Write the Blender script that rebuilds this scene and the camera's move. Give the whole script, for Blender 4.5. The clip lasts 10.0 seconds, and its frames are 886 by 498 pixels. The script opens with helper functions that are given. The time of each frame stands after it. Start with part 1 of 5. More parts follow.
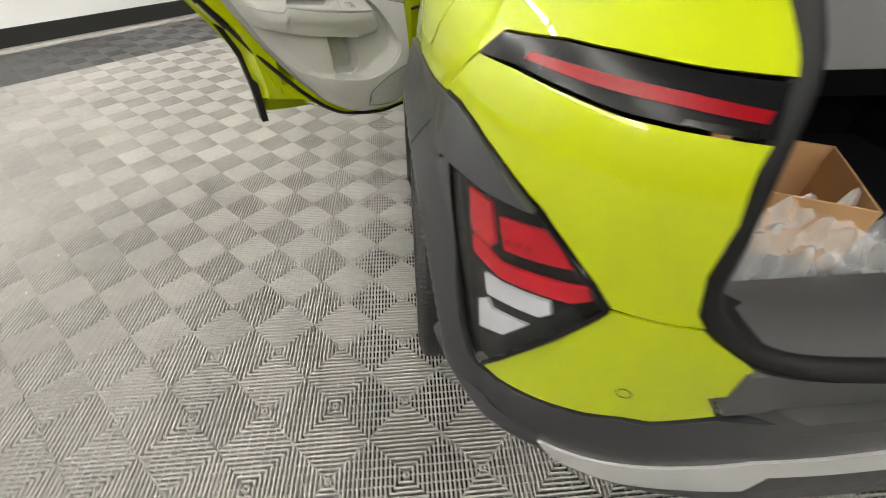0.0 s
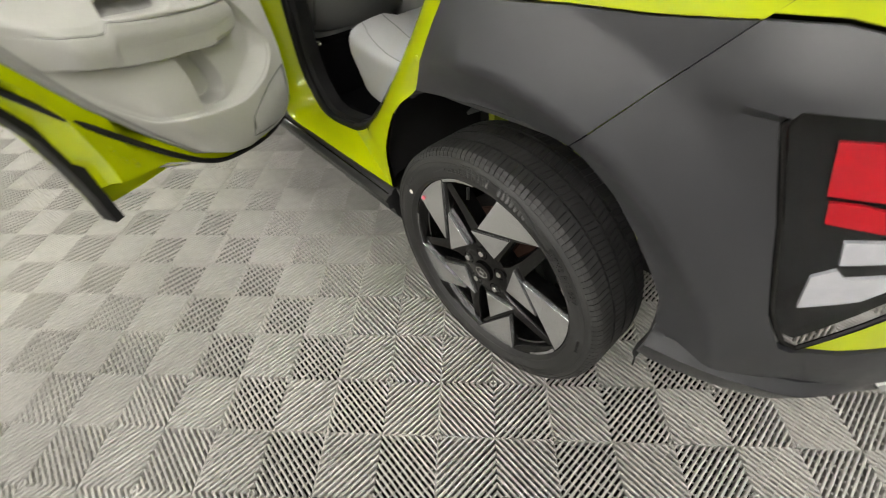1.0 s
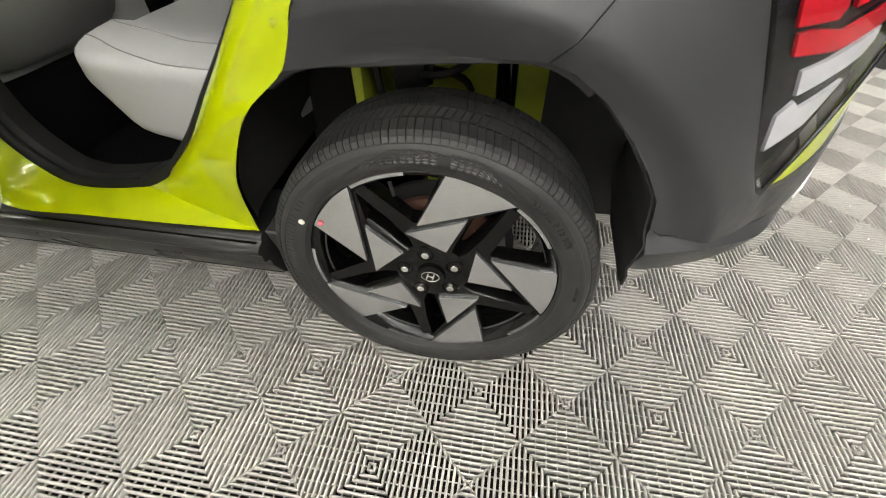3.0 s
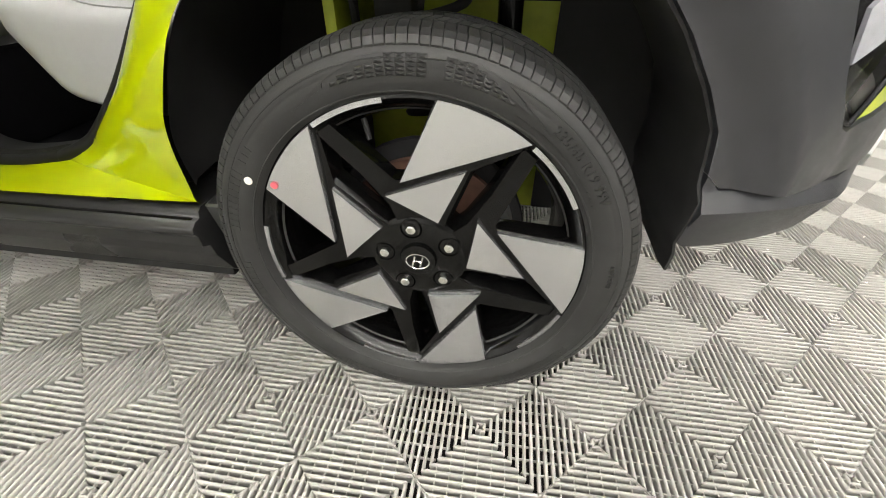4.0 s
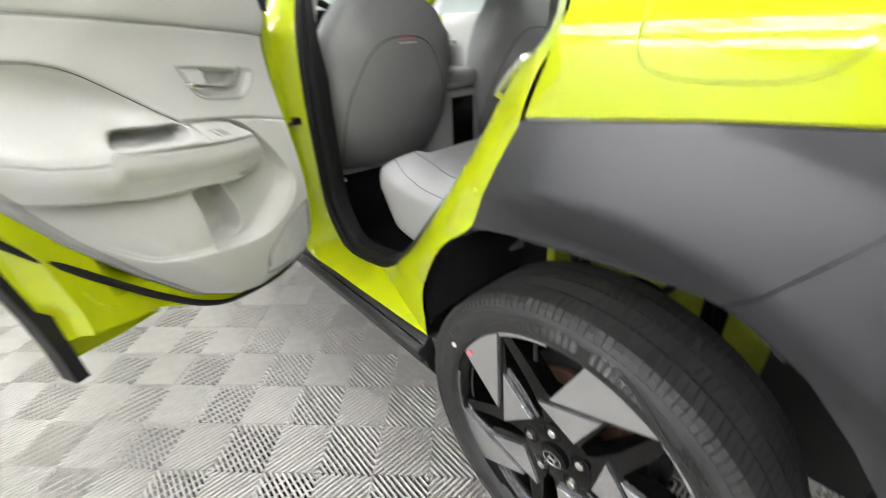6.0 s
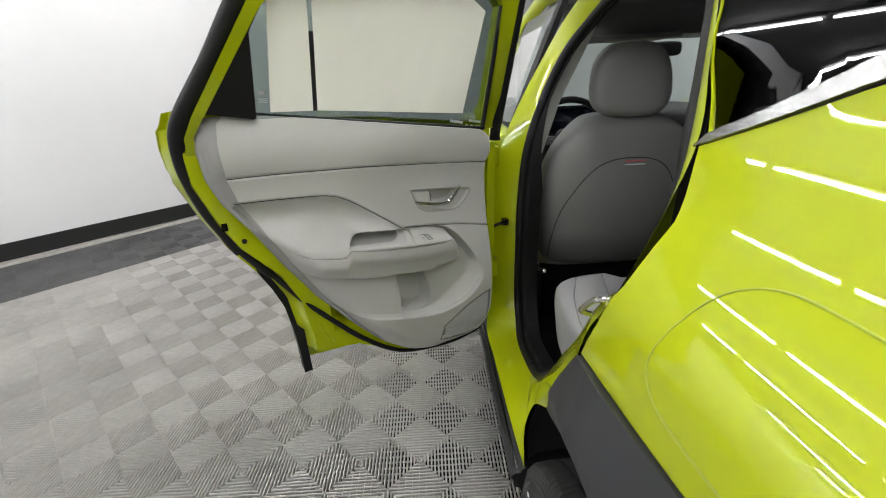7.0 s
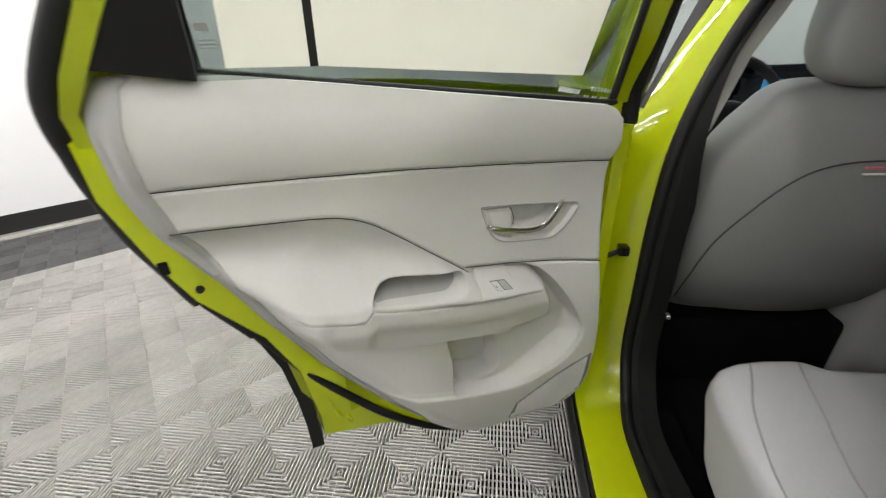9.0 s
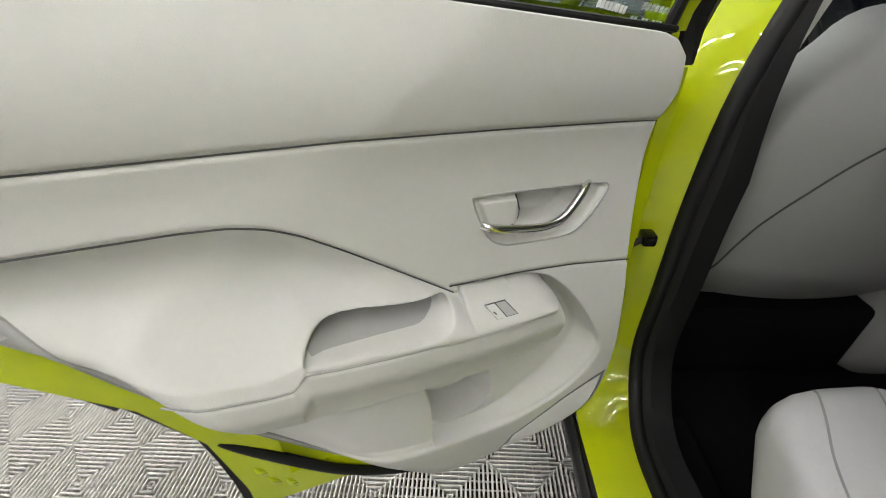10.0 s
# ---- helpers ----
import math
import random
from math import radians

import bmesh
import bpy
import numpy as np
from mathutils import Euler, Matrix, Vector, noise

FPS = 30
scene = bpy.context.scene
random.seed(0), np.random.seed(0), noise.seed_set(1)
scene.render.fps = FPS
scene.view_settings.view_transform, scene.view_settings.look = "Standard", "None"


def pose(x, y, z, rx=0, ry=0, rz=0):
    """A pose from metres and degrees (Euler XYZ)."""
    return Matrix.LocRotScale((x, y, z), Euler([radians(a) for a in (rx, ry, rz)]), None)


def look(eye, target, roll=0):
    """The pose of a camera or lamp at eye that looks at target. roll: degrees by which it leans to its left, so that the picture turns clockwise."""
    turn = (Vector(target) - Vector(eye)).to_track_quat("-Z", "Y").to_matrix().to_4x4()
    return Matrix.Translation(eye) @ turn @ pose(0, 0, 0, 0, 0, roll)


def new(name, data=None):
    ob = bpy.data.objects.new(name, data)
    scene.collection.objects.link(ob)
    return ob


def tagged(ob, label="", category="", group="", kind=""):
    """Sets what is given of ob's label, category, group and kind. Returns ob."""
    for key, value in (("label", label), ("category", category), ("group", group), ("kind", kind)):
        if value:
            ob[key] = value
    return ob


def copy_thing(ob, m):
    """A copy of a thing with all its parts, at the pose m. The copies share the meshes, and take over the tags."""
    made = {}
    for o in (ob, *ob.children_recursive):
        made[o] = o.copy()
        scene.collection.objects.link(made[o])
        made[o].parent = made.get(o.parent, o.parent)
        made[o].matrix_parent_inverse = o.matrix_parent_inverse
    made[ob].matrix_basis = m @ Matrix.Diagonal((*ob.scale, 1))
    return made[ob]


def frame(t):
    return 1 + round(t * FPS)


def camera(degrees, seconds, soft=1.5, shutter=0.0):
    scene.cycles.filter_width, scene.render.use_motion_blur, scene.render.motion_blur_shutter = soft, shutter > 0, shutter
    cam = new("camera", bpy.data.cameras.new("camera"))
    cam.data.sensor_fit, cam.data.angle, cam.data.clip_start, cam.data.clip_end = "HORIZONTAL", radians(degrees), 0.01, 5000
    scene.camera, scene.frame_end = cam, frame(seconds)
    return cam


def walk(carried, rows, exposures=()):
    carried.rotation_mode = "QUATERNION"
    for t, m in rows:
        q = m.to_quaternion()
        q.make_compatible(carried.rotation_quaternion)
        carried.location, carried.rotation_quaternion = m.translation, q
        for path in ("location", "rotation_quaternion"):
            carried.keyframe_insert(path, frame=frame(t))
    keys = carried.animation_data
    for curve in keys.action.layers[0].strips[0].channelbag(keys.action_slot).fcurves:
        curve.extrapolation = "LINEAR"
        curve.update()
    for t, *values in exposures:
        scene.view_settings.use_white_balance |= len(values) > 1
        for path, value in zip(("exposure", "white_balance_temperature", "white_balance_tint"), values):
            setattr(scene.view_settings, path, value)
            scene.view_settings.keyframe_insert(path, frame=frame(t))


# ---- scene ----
cam = camera(94.8, 10.0, 0.95, 0.3)
PATH = [
    (0, (-0.893, -0.966, 1.231), (-0.734, 0.494, -0.127), 1.5),
    (0.5, (-1.21, -0.741, 1.199), (-0.704, 0.595, -0.2), -1.1),
    (0.7, (-1.288, -0.626, 1.163), (-0.646, 0.629, -0.255), -3.0),
    (1, (-1.365, -0.447, 1.132), (-0.483, 0.608, -0.321), -3.4),
    (1.2, (-1.377, -0.335, 1.094), (-0.365, 0.57, -0.374), -3.1),
    (1.5, (-1.38, -0.223, 1.089), (-0.261, 0.463, -0.42), -3.5),
    (2, (-1.43, -0.146, 1.093), (-0.201, 0.276, -0.428), -2.6),
    (2.5, (-1.435, -0.126, 1.093), (-0.149, 0.169, -0.41), -1.8),
    (3, (-1.415, -0.122, 0.98), (-0.025, 0.126, -0.436), -0.7),
    (4.3, (-1.368, -0.106, 0.714), (0.283, 0.13, -0.39), 0.9),
    (4.5, (-1.367, -0.104, 0.713), (0.306, 0.143, -0.354), 1.1),
    (5, (-1.368, -0.105, 0.719), (0.309, 0.212, -0.324), 1.0),
    (5.5, (-1.357, -0.154, 0.813), (0.16, 0.576, -0.267), -1.7),
    (5.7, (-1.348, -0.185, 0.906), (0.059, 0.778, -0.14), -2.2),
    (6, (-1.311, -0.234, 1.054), (-0.173, 1.094, 0.083), -2.8),
    (6.2, (-1.277, -0.277, 1.15), (-0.399, 1.27, 0.236), -3.3),
    (7.3, (-0.997, -0.344, 1.307), (-1.099, 1.496, 0.528), -2.5),
    (7.5, (-0.99, -0.345, 1.308), (-1.131, 1.495, 0.537), -2.6),
    (8, (-1.006, -0.333, 1.311), (-1.178, 1.505, 0.542), -2.5),
    (8.5, (-1.044, -0.2, 1.308), (-1.272, 1.607, 0.482), -2.5),
    (8.7, (-1.068, -0.06, 1.292), (-1.308, 1.728, 0.429), -2.6),
    (9, (-1.083, 0.157, 1.263), (-1.346, 1.91, 0.338), -2.7),
    (9.2, (-1.108, 0.257, 1.239), (-1.336, 1.997, 0.28), -2.4),
    (9.5, (-1.103, 0.344, 1.23), (-1.344, 2.021, 0.166), -2.6),
    (10, (-1.122, 0.408, 1.206), (-1.22, 2.058, 0.08), -1.2),
]
EXPOSURE = [(0, -.05, 6950, 7), (.5, -.15, 6950, 7), (1, .1, 6950, 7), (1.5, .15, 6950, 7), (2.5, .25, 6950, 7), (3.2, .45, 6950, 7), (4.5, .7, 6950, 7), (5.5, .75, 6900, 8), (5.8, .7, 6600, 9), (6.2, .5, 6400, 10), (7.3, -.6, 6450, 10), (8, -.6, 6450, 10), (9, -.05, 6600, 10), (10, .1, 6600, 10)]
walk(cam, [(t, look(eye, target, roll)) for t, eye, target, roll in PATH], EXPOSURE)
from mathutils.bvhtree import BVHTree

SEAT_ARCH = [(-0.222, 0.6), (-0.23, 0.7), (-0.215, 0.82), (-0.18, 0.9), (-0.13, 0.975), (-0.075, 1.01), (0, 1.02), (0.075, 1.01), (0.13, 0.975), (0.18, 0.9), (0.215, 0.82), (0.23, 0.7), (0.222, 0.6)]

# ---- world and lights ----
world = bpy.data.worlds.new("world")
scene.world = world
world.use_nodes = True
world.node_tree.nodes["Background"].inputs[0].default_value = (0.9, 0.95, 1.0, 1)
world.node_tree.nodes["Background"].inputs[1].default_value = 0.05
scene.view_settings.exposure = 0.0
LIGHT = 112.0


# ---- materials ----
def material(name, color, rough=0.5, metal=0.0, coat=0.0, grain=0.0, scale=40.0, bump=0.0, bump_scale=300.0, spec=0.5, emit=0.0, random_tint=0.0, rough_var=0.0, coords="Object"):
    m = bpy.data.materials.new(name)
    m.use_nodes = True
    nt = m.node_tree
    b = nt.nodes["Principled BSDF"]
    b.inputs["Base Color"].default_value = (*color, 1)
    b.inputs["Roughness"].default_value = rough
    b.inputs["Metallic"].default_value = metal
    b.inputs["Specular IOR Level"].default_value = spec
    b.inputs["Coat Weight"].default_value = coat
    b.inputs["Coat Roughness"].default_value = 0.012
    if emit:
        b.inputs["Emission Color"].default_value = (*color, 1)
        b.inputs["Emission Strength"].default_value = emit
    tc = nt.nodes.new("ShaderNodeTexCoord")
    src = tc.outputs[coords]
    if grain or random_tint:
        n1 = nt.nodes.new("ShaderNodeTexNoise")
        n1.inputs["Scale"].default_value = scale
        n1.inputs["Detail"].default_value = 6
        n2 = nt.nodes.new("ShaderNodeTexNoise")
        n2.inputs["Scale"].default_value = scale * 0.06
        n2.inputs["Detail"].default_value = 3
        nt.links.new(src, n1.inputs["Vector"])
        nt.links.new(src, n2.inputs["Vector"])
        add = nt.nodes.new("ShaderNodeMath")
        nt.links.new(n1.outputs["Fac"], add.inputs[0])
        nt.links.new(n2.outputs["Fac"], add.inputs[1])
        rng = nt.nodes.new("ShaderNodeMapRange")
        rng.inputs["From Min"].default_value, rng.inputs["From Max"].default_value = 0.6, 1.4
        rng.inputs["To Min"].default_value, rng.inputs["To Max"].default_value = 1 - grain, 1 + grain
        nt.links.new(add.outputs[0], rng.inputs["Value"])
        fac = rng.outputs[0]
        if random_tint:
            oi = nt.nodes.new("ShaderNodeObjectInfo")
            r2 = nt.nodes.new("ShaderNodeMapRange")
            r2.inputs["To Min"].default_value, r2.inputs["To Max"].default_value = 1 - random_tint, 1 + random_tint
            nt.links.new(oi.outputs["Random"], r2.inputs["Value"])
            mu = nt.nodes.new("ShaderNodeMath")
            mu.operation = "MULTIPLY"
            nt.links.new(fac, mu.inputs[0])
            nt.links.new(r2.outputs[0], mu.inputs[1])
            fac = mu.outputs[0]
        mul = nt.nodes.new("ShaderNodeVectorMath")
        mul.operation = "SCALE"
        mul.inputs[0].default_value = color
        nt.links.new(fac, mul.inputs["Scale"])
        nt.links.new(mul.outputs[0], b.inputs["Base Color"])
        if rough_var:
            r3 = nt.nodes.new("ShaderNodeMapRange")
            r3.inputs["From Min"].default_value, r3.inputs["From Max"].default_value = 0.3, 0.7
            r3.inputs["To Min"].default_value, r3.inputs["To Max"].default_value = rough - rough_var, rough + rough_var
            nt.links.new(n2.outputs["Fac"], r3.inputs["Value"])
            nt.links.new(r3.outputs[0], b.inputs["Roughness"])
    if bump:
        nb = nt.nodes.new("ShaderNodeTexNoise")
        nb.inputs["Scale"].default_value = bump_scale
        nb.inputs["Detail"].default_value = 4
        nt.links.new(src, nb.inputs["Vector"])
        bp = nt.nodes.new("ShaderNodeBump")
        bp.inputs["Strength"].default_value = bump
        bp.inputs["Distance"].default_value = 0.001
        nt.links.new(nb.outputs["Fac"], bp.inputs["Height"])
        nt.links.new(bp.outputs[0], b.inputs["Normal"])
    return m


def glass(name, color, rough=0.0, alpha=None):
    m = material(name, color, rough)
    b = m.node_tree.nodes["Principled BSDF"]
    b.inputs["Transmission Weight"].default_value = 1.0
    b.inputs["IOR"].default_value = 1.45
    return m


PAINT = material("lime paint", (0.36, 0.422, 0.0025), 0.34, spec=0.12, coat=1.0, grain=0.015, scale=900)
CLAD = material("matte grey plastic", (0.0195, 0.020, 0.0238), 0.34, spec=0.72, grain=0.06, scale=600, bump=0.25, bump_scale=1500, rough_var=0.04)
CLAD_LOW = material("charcoal plastic", (0.034, 0.034, 0.0345), 0.42, grain=0.08, scale=500, bump=0.3, bump_scale=1300)
# Lighter copy of CLAD_LOW; the stronger light on the sill is in its colour
SILL_LIT = material("charcoal sill plastic lightened as lit", (0.062, 0.062, 0.063), 0.45, grain=0.08, scale=500, bump=0.3, bump_scale=1300)
ROCKER = material("dark sill plastic", (0.013, 0.013, 0.0135), 0.30, grain=0.15, scale=60, bump=0.2, bump_scale=900, rough_var=0.08)
RUBBER = material("black rubber", (0.006, 0.006, 0.0065), 0.6, spec=0.3, grain=0.1, scale=200, bump=0.2, bump_scale=700)
TYRE = material("tyre rubber", (0.0215, 0.0215, 0.0215), 0.58, grain=0.14, scale=60, bump=0.3, bump_scale=500, rough_var=0.06)
TYRE_MARK = material("tyre lettering", (0.014, 0.014, 0.014), 0.4)
GLOSS_BLACK = material("gloss black", (0.0035, 0.0035, 0.0035), 0.14, spec=0.28)
# Matte, blotchy copy of PAINT, dulled to imitate shade in the wheelhouses
PAINT_DULLED = material("lime paint dulled for shade", (0.36, 0.42, 0.03), 0.5, grain=0.25, scale=30, bump=0.4, bump_scale=120)
DULL_BLACK = material("dull black", (0.011, 0.011, 0.0115), 0.75, grain=0.2, scale=30)
SILVER = material("silver plastic", (0.27, 0.27, 0.268), 0.24, metal=0.8, grain=0.02, scale=400)
SKID = material("satin skid silver", (0.62, 0.62, 0.62), 0.33, metal=0.55, grain=0.02, scale=300)
WALL_DIM = material("grey of the unseen walls", (0.20, 0.20, 0.20), 0.6, grain=0.02, scale=10)
CHROME = material("satin chrome", (0.72, 0.71, 0.68), 0.18, metal=1.0)
STEEL = material("bare steel", (0.42, 0.41, 0.40), 0.35, metal=1.0, grain=0.15, scale=80)
RUST = material("rusty iron", (0.10, 0.05, 0.035), 0.7, metal=0.3, grain=0.35, scale=60)
TRIM = material("light grey vinyl", (0.46, 0.457, 0.435), 0.5, grain=0.025, scale=120, bump=0.28, bump_scale=900)
TRIM_DARK = material("mid grey plastic", (0.29, 0.287, 0.277), 0.55, grain=0.03, scale=150, bump=0.2, bump_scale=900)
SEAT = material("grey seat leatherette", (0.36, 0.36, 0.365), 0.5, grain=0.03, scale=100, bump=0.35, bump_scale=700)
SEAT_BACK = material("seat shell grey", (0.235, 0.235, 0.232), 0.55, grain=0.03, scale=100, bump=0.3, bump_scale=800)
GRILLE_GREY = material("grille ground grey", (0.13, 0.13, 0.125), 0.7)
STITCH = material("grey thread", (0.22, 0.22, 0.215), 0.7)
HEADLINER = material("headliner cloth", (0.16, 0.16, 0.155), 0.9, grain=0.06, scale=300)
CARPET = material("black carpet", (0.0035, 0.0035, 0.0045), 0.95, spec=0.1, grain=0.3, scale=400, bump=0.6, bump_scale=900)
PAPER = material("cream paper", (0.84, 0.825, 0.76), 0.8, grain=0.02, scale=25, bump=0.3, bump_scale=60)
CARD = material("brown cardboard", (0.46, 0.27, 0.125), 0.8, grain=0.06, scale=60, bump=0.15, bump_scale=200)
RED_LENS = material("red lens", (0.29, 0.003, 0.009), 0.20, coat=0.0, spec=0.3, grain=0.25, scale=150, bump=0.35, bump_scale=90)
DARK_RED = material("dark red lens", (0.20, 0.002, 0.006), 0.2, spec=0.2)
REFLECT = material("lamp reflector", (0.46, 0.46, 0.50), 0.14, metal=0.4, grain=0.12, scale=70)
SMOKE = material("smoked bezel", (0.006, 0.006, 0.0065), 0.15, spec=0.15)
WALLMAT = material("white wall paint", (0.74, 0.74, 0.745), 0.55, grain=0.012, scale=12, bump=0.06, bump_scale=150)
BASEB = material("black baseboard", (0.012, 0.012, 0.012), 0.5, grain=0.1, scale=20)
CONCRETE = material("pale concrete", (0.42, 0.40, 0.37), 0.8, grain=0.15, scale=30)
# Near black: the shade in the gaps between ribs is put into this colour
SHADE_SLAB = material("slab blackened for gap shade", (0.012, 0.0115, 0.011), 0.9, grain=0.2, scale=20)
TILE = material("warm grey tile plastic", (0.385, 0.374, 0.352), 0.38, spec=0.35, grain=0.14, scale=30, random_tint=0.06, coords="Object", rough_var=0.08)
TILE_DARK = material("graphite tile plastic", (0.085, 0.085, 0.085), 0.4, grain=0.15, scale=30, random_tint=0.12)
CEIL = material("dark ceiling paint", (0.10, 0.10, 0.10), 0.9, grain=0.03, scale=5)
TUBE = material("tube light", (1.0, 0.99, 0.985), 0.5, emit=LIGHT)
FITTING = material("grey light fitting", (0.22, 0.22, 0.22), 0.5)
WHITE_PL = material("white plastic", (0.75, 0.75, 0.74), 0.4)
SCREEN = material("dark screen", (0.004, 0.006, 0.010), 0.08, coat=0.5)
SCREEN_GLOW = material("screen glow", (0.02, 0.22, 0.45), 0.3, emit=0.3)
PINK = material("pink paint dot", (0.75, 0.12, 0.16), 0.5)
WHITE_DOT = material("white paint dot", (0.85, 0.80, 0.75), 0.5)
TINT = glass("dark tinted glass", (0.004, 0.004, 0.0045))
PRIVACY = glass("tinted door glass", (0.25, 0.30, 0.285))
CLEAR = glass("greenish glass", (0.80, 0.90, 0.87))
SEAM = material("seam shadow grey", (0.05, 0.05, 0.048), 0.8)
LAMP_CLEAR = glass("clear lamp plastic", (0.98, 0.98, 0.98))
LAMP_CLEAR.node_tree.nodes["Principled BSDF"].inputs["IOR"].default_value = 1.2
FILM = material("clear plastic film", (0.88, 0.89, 0.90), 0.06, spec=1.0)
FILM.node_tree.nodes["Principled BSDF"].inputs["Alpha"].default_value = 0.30


def let_through(m, share):
    """Light from behind glows through thin paper."""
    nt = m.node_tree
    tr = nt.nodes.new("ShaderNodeBsdfTranslucent")
    tr.inputs["Color"].default_value = (0.92, 0.91, 0.86, 1)
    mx = nt.nodes.new("ShaderNodeMixShader")
    mx.inputs[0].default_value = share
    nt.links.new(nt.nodes["Principled BSDF"].outputs[0], mx.inputs[1])
    nt.links.new(tr.outputs[0], mx.inputs[2])
    nt.links.new(mx.outputs[0], nt.nodes["Material Output"].inputs[0])


let_through(PAPER, 0.5)


def stained(m, scale, low, high, specks=0.0):
    """Large soft stains and small pale specks over a whole floor or body."""
    nt = m.node_tree
    b = nt.nodes["Principled BSDF"]
    src = b.inputs["Base Color"].links[0].from_socket
    geo = nt.nodes.new("ShaderNodeNewGeometry")
    n = nt.nodes.new("ShaderNodeTexNoise")
    n.inputs["Scale"].default_value, n.inputs["Detail"].default_value = scale, 5
    r = nt.nodes.new("ShaderNodeMapRange")
    r.inputs["From Min"].default_value, r.inputs["From Max"].default_value = 0.3, 0.7
    r.inputs["To Min"].default_value, r.inputs["To Max"].default_value = low, high
    v = nt.nodes.new("ShaderNodeVectorMath")
    v.operation = "SCALE"
    nt.links.new(geo.outputs["Position"], n.inputs["Vector"])
    nt.links.new(n.outputs["Fac"], r.inputs["Value"])
    nt.links.new(src, v.inputs[0])
    nt.links.new(r.outputs[0], v.inputs["Scale"])
    out = v.outputs[0]
    if specks:
        vo = nt.nodes.new("ShaderNodeTexVoronoi")
        vo.inputs["Scale"].default_value = 9.0
        lt = nt.nodes.new("ShaderNodeMath")
        lt.operation, lt.inputs[1].default_value = "LESS_THAN", specks
        mx = nt.nodes.new("ShaderNodeMix")
        mx.data_type = "RGBA"
        mx.inputs["B"].default_value = (0.78, 0.76, 0.72, 1)
        nt.links.new(geo.outputs["Position"], vo.inputs["Vector"])
        nt.links.new(vo.outputs["Distance"], lt.inputs[0])
        nt.links.new(lt.outputs[0], mx.inputs["Factor"])
        nt.links.new(out, mx.inputs["A"])
        out = mx.outputs["Result"]
    nt.links.new(out, b.inputs["Base Color"])


def banded(m, other, scale):
    """Fine upright prisms moulded into a lens."""
    nt = m.node_tree
    b = nt.nodes["Principled BSDF"]
    src = b.inputs["Base Color"].links[0].from_socket
    tc = nt.nodes.new("ShaderNodeTexCoord")
    w = nt.nodes.new("ShaderNodeTexWave")
    w.bands_direction = "Y"
    w.inputs["Scale"].default_value, w.inputs["Distortion"].default_value = scale, 0.6
    mx = nt.nodes.new("ShaderNodeMix")
    mx.data_type = "RGBA"
    mx.inputs["B"].default_value = (*other, 1)
    nt.links.new(tc.outputs["Object"], w.inputs["Vector"])
    nt.links.new(w.outputs["Fac"], mx.inputs["Factor"])
    nt.links.new(src, mx.inputs["A"])
    nt.links.new(mx.outputs["Result"], b.inputs["Base Color"])


stained(TILE, 1.3, 0.84, 1.10, 0.035)
stained(TILE_DARK, 1.6, 0.8, 1.3, 0.035)
stained(WALLMAT, 0.6, 0.95, 1.02)
stained(TYRE, 14.0, 0.8, 1.25)
stained(CLAD, 5.0, 0.9, 1.12)
stained(CLAD_LOW, 6.0, 0.8, 1.3)
banded(RED_LENS, (0.26, 0.002, 0.007), 55)


def brushed(m, scale):
    """Fine streaks of a machined face."""
    nt = m.node_tree
    tc = nt.nodes.new("ShaderNodeTexCoord")
    mp = nt.nodes.new("ShaderNodeMapping")
    mp.inputs["Scale"].default_value = scale
    n = nt.nodes.new("ShaderNodeTexNoise")
    n.inputs["Scale"].default_value = 60
    bp = nt.nodes.new("ShaderNodeBump")
    bp.inputs["Strength"].default_value = 0.25
    bp.inputs["Distance"].default_value = 0.0006
    nt.links.new(tc.outputs["Object"], mp.inputs["Vector"])
    nt.links.new(mp.outputs[0], n.inputs["Vector"])
    nt.links.new(n.outputs["Fac"], bp.inputs["Height"])
    nt.links.new(bp.outputs[0], nt.nodes["Principled BSDF"].inputs["Normal"])


MACHINED = material("machined aluminium", (0.62, 0.625, 0.64), 0.27, metal=0.9, grain=0.05, scale=14)
MACHINED.node_tree.nodes["Principled BSDF"].inputs["Anisotropic"].default_value = 0.6
brushed(MACHINED, (2, 2, 30))


# ---- mesh helpers ----
def part(name, bm, mat, parent=None, label="", smooth=True, sharp=38):
    me = bpy.data.meshes.new(name)
    bm.normal_update()
    bm.to_mesh(me)
    bm.free()
    if smooth:
        for p in me.polygons:
            p.use_smooth = True
        me.set_sharp_from_angle(angle=radians(sharp))
    me.materials.append(mat)
    ob = new(name, me)
    if parent:
        ob.parent = parent
    if label:
        tagged(ob, label)
    return ob


def bevel(bm, width, segments=2):
    bmesh.ops.bevel(bm, geom=list(bm.edges), offset=width, segments=segments, affect="EDGES", profile=0.6)
    return bm


def box(x0, x1, y0, y1, z0, z1, round_by=0.0, segments=2):
    bm = bmesh.new()
    bmesh.ops.create_cube(bm, size=1)
    for v in bm.verts:
        v.co = ((x0 + x1) / 2 + v.co.x * (x1 - x0), (y0 + y1) / 2 + v.co.y * (y1 - y0), (z0 + z1) / 2 + v.co.z * (z1 - z0))
    return bevel(bm, round_by, segments) if round_by else bm


def moved(bm, m):
    bm.transform(m)
    return bm


def grid_mesh(rows, close_u=False, close_v=False):
    """A sheet of quads from rows of points."""
    bm = bmesh.new()
    vs = [[bm.verts.new(p) for p in r] for r in rows]
    nu, nv = len(vs), len(vs[0])
    for i in range(nu if close_u else nu - 1):
        for j in range(nv if close_v else nv - 1):
            q = [vs[i][j], vs[(i + 1) % nu][j], vs[(i + 1) % nu][(j + 1) % nv], vs[i][(j + 1) % nv]]
            if len(set(q)) == 4:
                bm.faces.new(q)
    return bm


